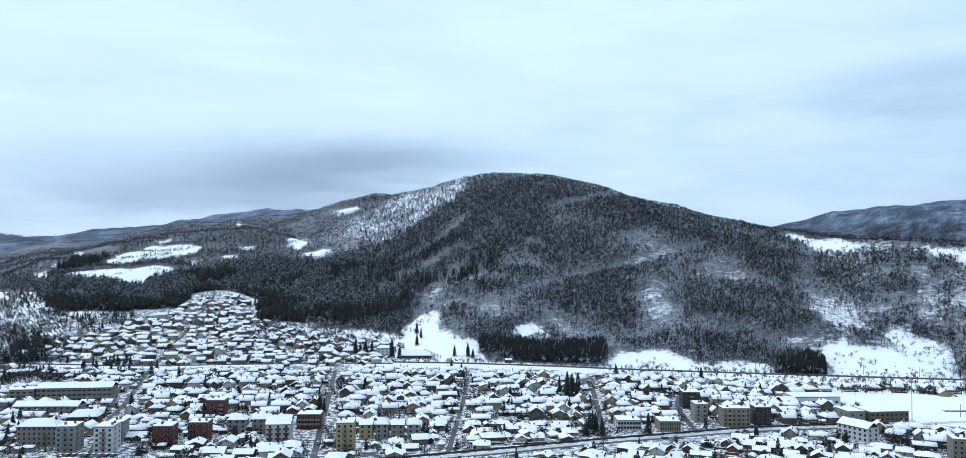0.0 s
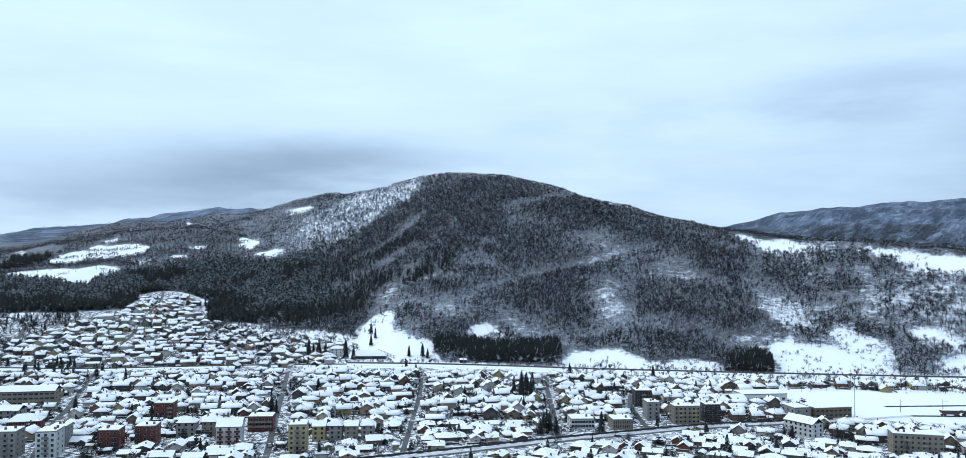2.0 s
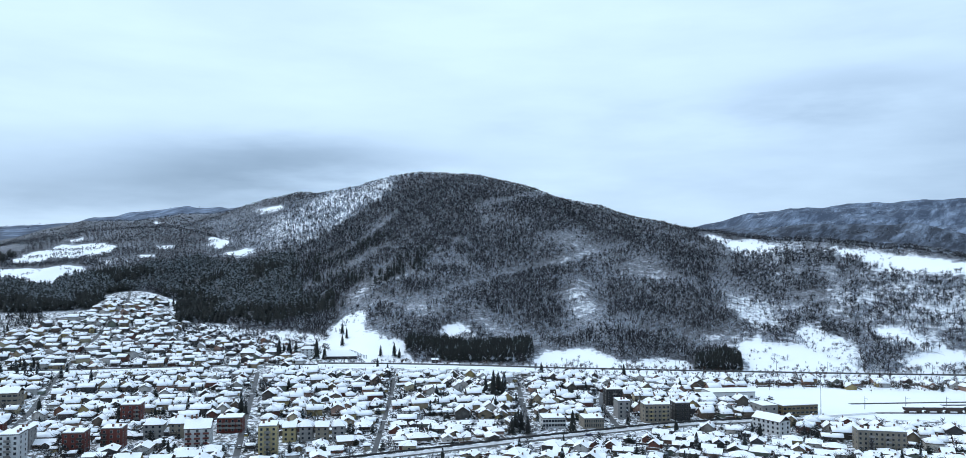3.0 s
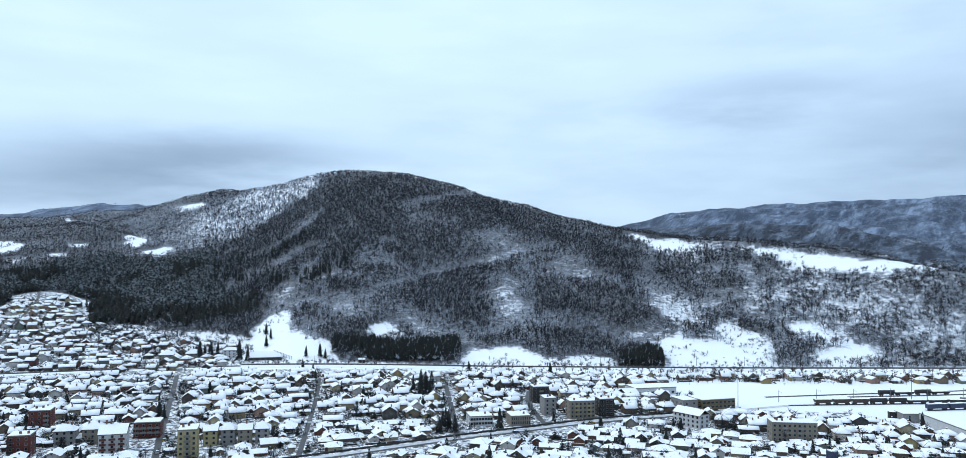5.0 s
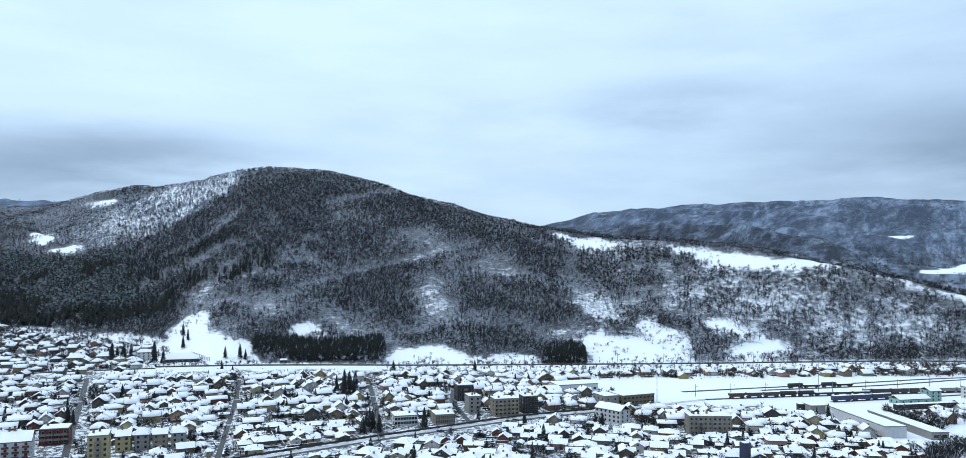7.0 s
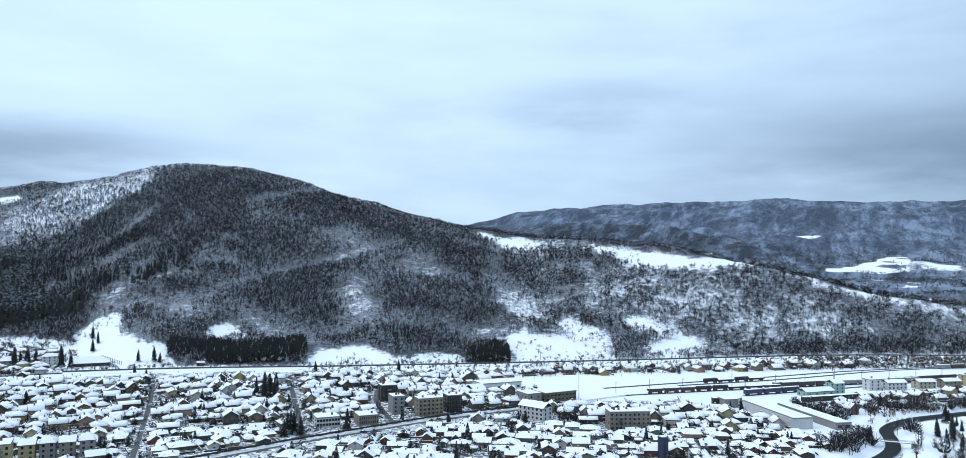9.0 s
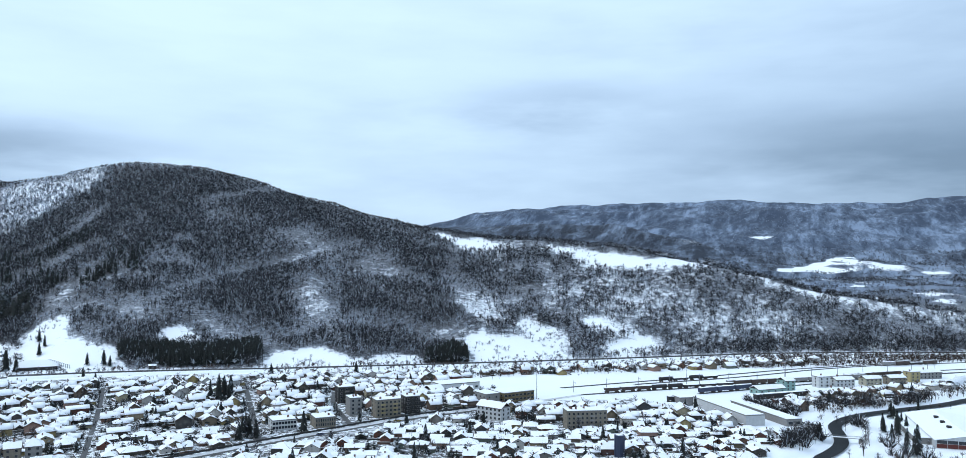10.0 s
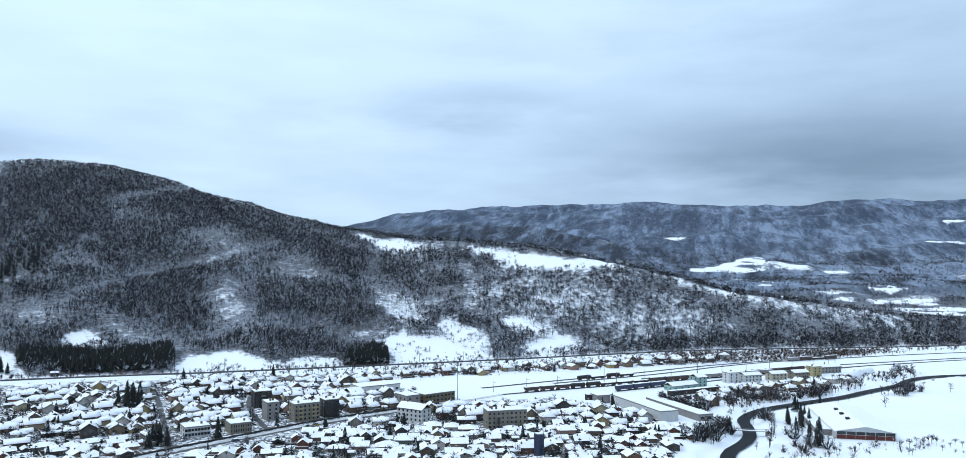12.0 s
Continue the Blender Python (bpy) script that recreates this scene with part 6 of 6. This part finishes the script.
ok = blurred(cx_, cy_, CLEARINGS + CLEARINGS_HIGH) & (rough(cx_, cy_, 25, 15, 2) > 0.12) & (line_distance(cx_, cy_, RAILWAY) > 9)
cx_, cy_ = cx_[ok], cy_[ok]
stand("clearing_scrub", [bush_shape(s) for s in range(85, 88)] + [full_tree(85)], cx_, cy_, q.uniform(2.0, 5.0, len(cx_)), q.uniform(1.2, 2.0, len(cx_)), [BARK, TWIGS, RIMED], "single shrubs in the snowy clearings", "scrub")

# copses and thickets on the river's banks and behind the long hall
parts_ = [along([(319, 309), (341, 317), (357, 321)], 70, 3.5, 51), along([(376, 400), (378, 382), (381, 366)], 60, 4, 52), along([(380, 366), (399, 379), (445, 378)], 40, 4, 53), along([(418, 351), (401, 334), (388, 321)], 26, 1.8, 54),
          along([(366, 300), (379, 289), (362, 268), (340, 274)], 36, 6, 55), along([(443, 380), (472, 369), (522, 374)], 60, 3, 56), along([(546, 342), (586, 346)], 26, 4, 57), along([(600, 380), (622, 385), (676, 407)], 30, 5, 58), along([(-474, 792), (-436, 770), (-389, 690), (-407, 672)], 130, 11, 59), along([(-533, 939), (-486, 921)], 50, 9, 60)]
tx, ty = np.concatenate([p[0] for p in parts_]), np.concatenate([p[1] for p in parts_])
ok = (line_distance(tx, ty, RIVER) > 9.5) & (line_distance(tx, ty, RAILWAY) > 7.5) & ((ty > 300) | (tx < 378))
tx, ty = tx[ok], ty[ok]
q = np.random.default_rng(61)
stand("river_copse", [full_tree(s) for s in range(130, 134)] + [bush_shape(s, 40, 0.05) for s in range(134, 136)], tx, ty, q.uniform(4.0, 9.0, len(tx)), q.uniform(1.1, 1.7, len(tx)), [BARK, TWIGS, RIMED], "dark leafless copses along the river and meadows", "trees")

# dark rim of the woods above the railway in the east
lx, ly = along([(505, 628), (640, 607), (796, 547), (918, 496)], 700, 7, 21)
ok = line_distance(lx, ly, RAILWAY) > 9
lx, ly = lx[ok], ly[ok]
q = np.random.default_rng(22)
stand("rim_woods", [bare_tree_shape(s, 0.05) for s in range(120, 124)], lx, ly, q.uniform(5, 9, len(lx)), q.uniform(1.2, 2.0, len(lx)), [BARK, TWIGS, RIMED], "dark thicket along the foot of the hill", "woods")
# groves between the fields beyond the hill
ox, oy, q = scatter(16000, 38, 66, 1080, 2500, 38)
ok = (rough(ox, oy, 55, 20, 2) > 0.3) & (polar(ox, oy)[1] > crest_r(ox, oy, MAIN) + 30)
ox, oy = ox[ok], oy[ok]
stand("field_groves", [bare_tree_shape(s, 0.1) for s in range(110, 114)], ox, oy, q.uniform(5, 10, len(ox)), q.uniform(1.4, 2.4, len(ox)), [BARK, TWIGS, RIMED], "dark groves between snowy fields", "woods")
# trees and bushes on the open slope west of the town
ox, oy, q = scatter(5200, -35, -23, 690, 1230, 35)
ok = ~blurred(ox, oy, FIR_STANDS + [HILLSIDE_TOWN], 8) & (rough(ox, oy, 60, 16, 2) > 0.0)
ox, oy = ox[ok], oy[ok]
stand("hillside_scrub", [bush_shape(s) for s in range(90, 94)] + [full_tree(90)], ox, oy, q.uniform(2.5, 7.0, len(ox)), q.uniform(1.0, 1.8, len(ox)), [BARK, TWIGS, RIMED], "bushes and bare trees on the open slope", "scrub")
ox, oy, q = scatter(1000, -35, -24, 690, 1250, 36)
ok = ~blurred(ox, oy, [HILLSIDE_TOWN], 8) & (rough(ox, oy, 45, 17, 2) > 0.15)
ox, oy = ox[ok], oy[ok]
stand("hillside_firs", [fir_shape(s, 6, 0.1) for s in range(95, 98)], ox, oy, q.uniform(5, 11, len(ox)), q.uniform(1.0, 1.6, len(ox)), [NEEDLES, SNOWY_NEEDLES, BARK], "dark firs on the open slope", "scrub")

# graveyard on the open slope
ox, oy, q = scatter(1500, -34, -28, 880, 1180, 39)
ox, oy = np.round(ox / 5) * 5 + q.normal(0, 0.4, len(ox)), np.round(oy / 7) * 7 + q.normal(0, 0.4, len(oy))
stone = np.array([(x, y, z) for z in (-0.3, 1.0) for x, y in ((-0.5, -0.15), (0.5, -0.15), (0.5, 0.15), (-0.5, 0.15))])
sides = np.array([(4, 5, 6), (4, 6, 7), (0, 1, 5), (0, 5, 4), (1, 2, 6), (1, 6, 5), (3, 0, 4), (3, 4, 7)])
stand("gravestones", [(stone, sides, np.zeros(len(sides), int))], ox, oy, q.uniform(0.9, 1.6, len(ox)), q.uniform(0.8, 1.4, len(ox)), [CONCRETE], "rows of grey gravestones in the snow", "gravestones")

# bushes between the upper houses and the fir woods
ox, oy, q = scatter(1500, -17, -5, 800, 1040, 37)
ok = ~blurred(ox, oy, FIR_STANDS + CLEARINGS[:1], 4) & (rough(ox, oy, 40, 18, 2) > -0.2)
ox, oy = ox[ok], oy[ok]
stand("foot_scrub", [bush_shape(s) for s in range(100, 104)] + [full_tree(100)], ox, oy, q.uniform(2.5, 7.0, len(ox)), q.uniform(1.0, 1.8, len(ox)), [BARK, TWIGS, RIMED], "bushes and bare trees below the fir woods", "scrub")

# trees and brush between the upper houses and on the bank above them
ox, oy, q = scatter(2600, -18, -4, 760, 1000, 41)
ok = inside(ox, oy, [(-275, 955), (-240, 1010), (-184, 975), (-132, 930), (-90, 885), (-80, 813), (-125, 775), (-230, 830)]) & (rough(ox, oy, 30, 24, 2) > -0.25)
ox, oy = ox[ok], oy[ok]
stand("upper_brush", [bare_tree_shape(s, 0.08) for s in range(170, 175)], ox, oy, q.uniform(3.0, 8.0, len(ox)), q.uniform(1.1, 1.8, len(ox)), [BARK, TWIGS, RIMED], "bare trees and brush on the bank above the houses", "trees")

# fences and low walls round the gardens
FENCES = []
for wide, high, mat in ((9.0, 1.1, CONCRETE), (7.0, 1.3, DOORWOOD), (11.0, 0.9, BLACKISH)):
    root = new("fence")
    part("wall", boxes("wall", mat, (-wide / 2, -0.12, -0.4, wide / 2, 0.12, high)), root)
    part("snow", boxes("snow", ROOF_SNOW, (-wide / 2, -0.16, high, wide / 2, 0.16, high + 0.14)), root)
    FENCES.append(root)
runs = []
for x, y, angle in LOTS:
    for k in range(2):
        a = angle + 90 * trng.choice((0, 1, 2, 3))
        d = trng.uniform(6.0, 7.5)
        px, py = x + d * math.cos(radians(a)), y + d * math.sin(radians(a))
        if not blocked(px, py, 1.0):
            runs.append((trng.choice(FENCES), on_land(px, py, a + 90)))
joined("garden_fences", runs, "low garden walls and wooden fences capped with snow", "fences")
for ob in FENCES:
    for o in (*ob.children_recursive, ob):
        bpy.data.objects.remove(o)


def parked_car():
    root = tagged(new("car"), "parked car with snow on its roof", "car", "parked cars")
    bm = bmesh.new()
    side = [(-2.1, 0.35), (2.1, 0.35), (2.15, 0.8), (1.3, 0.95), (-1.95, 0.98), (-2.15, 0.75)]
    for prof, half, name, mat in ((side, 0.86, "body", PAINTS), ([(-1.85, 0.97), (1.15, 0.94), (0.55, 1.42), (-1.3, 1.45)], 0.78, "cabin", GLASS)):
        bm = bmesh.new()
        a, b = [[bm.verts.new((x, s * half * (0.9 if z > 1.2 else 1), z)) for x, z in prof] for s in (-1, 1)]
        n = len(prof)
        bm.faces.new(a), bm.faces.new(b[::-1])
        for i in range(n):
            j = (i + 1) % n
            bm.faces.new((a[j], a[i], b[i], b[j]))
        part(name, done(bm, name, mat), root)
    for x in (-1.35, 1.35):
        for y in (-0.78, 0.78):
            bm = bmesh.new()
            bmesh.ops.create_cone(bm, cap_ends=True, segments=10, radius1=0.33, radius2=0.33, depth=0.2, matrix=pose(x, y, 0.33, 90, 0, 0))
            part("wheel", done(bm, "wheel", RUBBER), root)
    blanket(root, "snow", -1.25, -0.68, 0.5, 0.68, 1.455, 0.12, 2)
    return root


CAR = parked_car()
for k in range(9):
    settle(CAR, on_land(-206 + k * 3.2, 386 + (k % 3) * 0.3, 80 + trng.uniform(-5, 5)))
for x, y, a in ((-86, 414, 97), (-97, 470, 97), (-101, 500, 97), (-111, 560, 98), (-88, 440, 97), (72, 470, 82), (77, 520, 82), (119, 452, 80), (126, 490, 80), (100, 430, 15), (150, 447, 14), (-230, 520, 108), (-262, 600, 108), (-120, 620, 98), (178, 454, 12)):
    settle(CAR, pose(x, y, float(land(x, y)) + 0.12, 0, 0, a))

# blue-clad tower at the edge of the eastern quarter
root = tagged(new("silo_tower"), "narrow dark blue steel tower", "tower")
bm = bmesh.new()
bmesh.ops.create_cone(bm, cap_ends=True, segments=12, radius1=2.6, radius2=2.6, depth=11, matrix=pose(0, 0, 5.0))
part("shell", done(bm, "shell", NAVY), root)
part("snow", boxes("snow", ROOF_SNOW, (-1.4, -1.4, 10.5, 1.4, 1.4, 10.75)), root)
for k in range(6):
    a = k * math.pi / 3
    part("rib", boxes("rib", NAVY, (math.cos(a) * 2.6 - 0.1, math.sin(a) * 2.6 - 0.1, -0.5, math.cos(a) * 2.6 + 0.1, math.sin(a) * 2.6 + 0.1, 10.8)), root)
root.matrix_basis = on_land(226, 328, 0)

# polytunnels beyond the station
for x, y, a in ((596, 408, 20), (606, 412, 20), (628, 418, 10)):
    root = tagged(new("polytunnel"), "snow-dusted plastic polytunnel beside the river", "greenhouse", "polytunnels")
    bm = bmesh.new()
    bmesh.ops.create_cone(bm, cap_ends=True, segments=20, radius1=4.2, radius2=4.2, depth=22, matrix=pose(0, 0, 0.1, 0, 90, 0))
    bmesh.ops.delete(bm, geom=[q for q in bm.verts if q.co.z < -0.6], context="VERTS")
    part("cover", done(bm, "cover", DUSTED), root)
    for k in range(5):
        part("hoop", boxes("hoop", METAL, (-10 + k * 5 - 0.05, -4.3, -0.4, -10 + k * 5 + 0.05, -4.2, 0.6), (-10 + k * 5 - 0.05, 4.2, -0.4, -10 + k * 5 + 0.05, 4.3, 0.6)), root)
    root.matrix_basis = on_land(x, y, a)

# dark garden walls along the main road
for off, high, mat, say in ((-5.0, 0.7, CONCRETE, "low concrete garden wall along the main road"), (5.0, 0.9, BLACKISH, "dark low wall along the main road")):
    bank("roadside_wall", [(x, y + off) for x, y in ((-55, 377), (-1, 396), (58, 421), (105, 437), (139, 450), (186, 460), (244, 468))], 0.25, high, mat, say, 0.9)

# stepped white fence on the meadow below the fir woods
root = tagged(new("stepped_fence"), "white stepped fence of square posts on the snow", "fence")
for k in range(12):
    x, y = -58 + k * 1.6, 786 - k * 2.6
    post = part("post", boxes("post", WHITISH, (x - 0.35, y - 0.35, -0.5, x + 0.35, y + 0.35, 3.0)), root)
    post.matrix_basis = pose(0, 0, float(land(x, y)))
    part("cap", boxes("cap", BLACKISH, (x - 0.45, y - 0.45, 3.0, x + 0.45, y + 0.45, 3.25)), post)

# small kiosk beside the railway under the fir row
block(24, 728, 0, 7, 5, 1, BLACKISH, "small dark hut with snow on its roof", "hut", cols=1, roof="low", boxes_on_roof=0)

# footbridge over the river
root = tagged(new("footbridge"), "snow-covered footbridge across the river", "bridge")
part("deck", boxes("deck", CONCRETE, (-10, -1.0, 0.3, 10, 1.0, 0.55)), root)
blanket(root, "snow", -9.9, -0.9, 9.9, 0.9, 0.56, 0.1, 6)
for s in (-1, 1):
    part("railing", boxes("railing", METAL, (-10, s * 0.95 - 0.04, 1.3, 10, s * 0.95 + 0.04, 1.45)), root)
    part("abutment", boxes("abutment", CONCRETE, (s * 9.5 - 0.8, -1.1, -2.5, s * 9.5 + 0.8, 1.1, 0.3)), root)
root.matrix_basis = pose(360, 311, 0.4, 0, 0, -43)
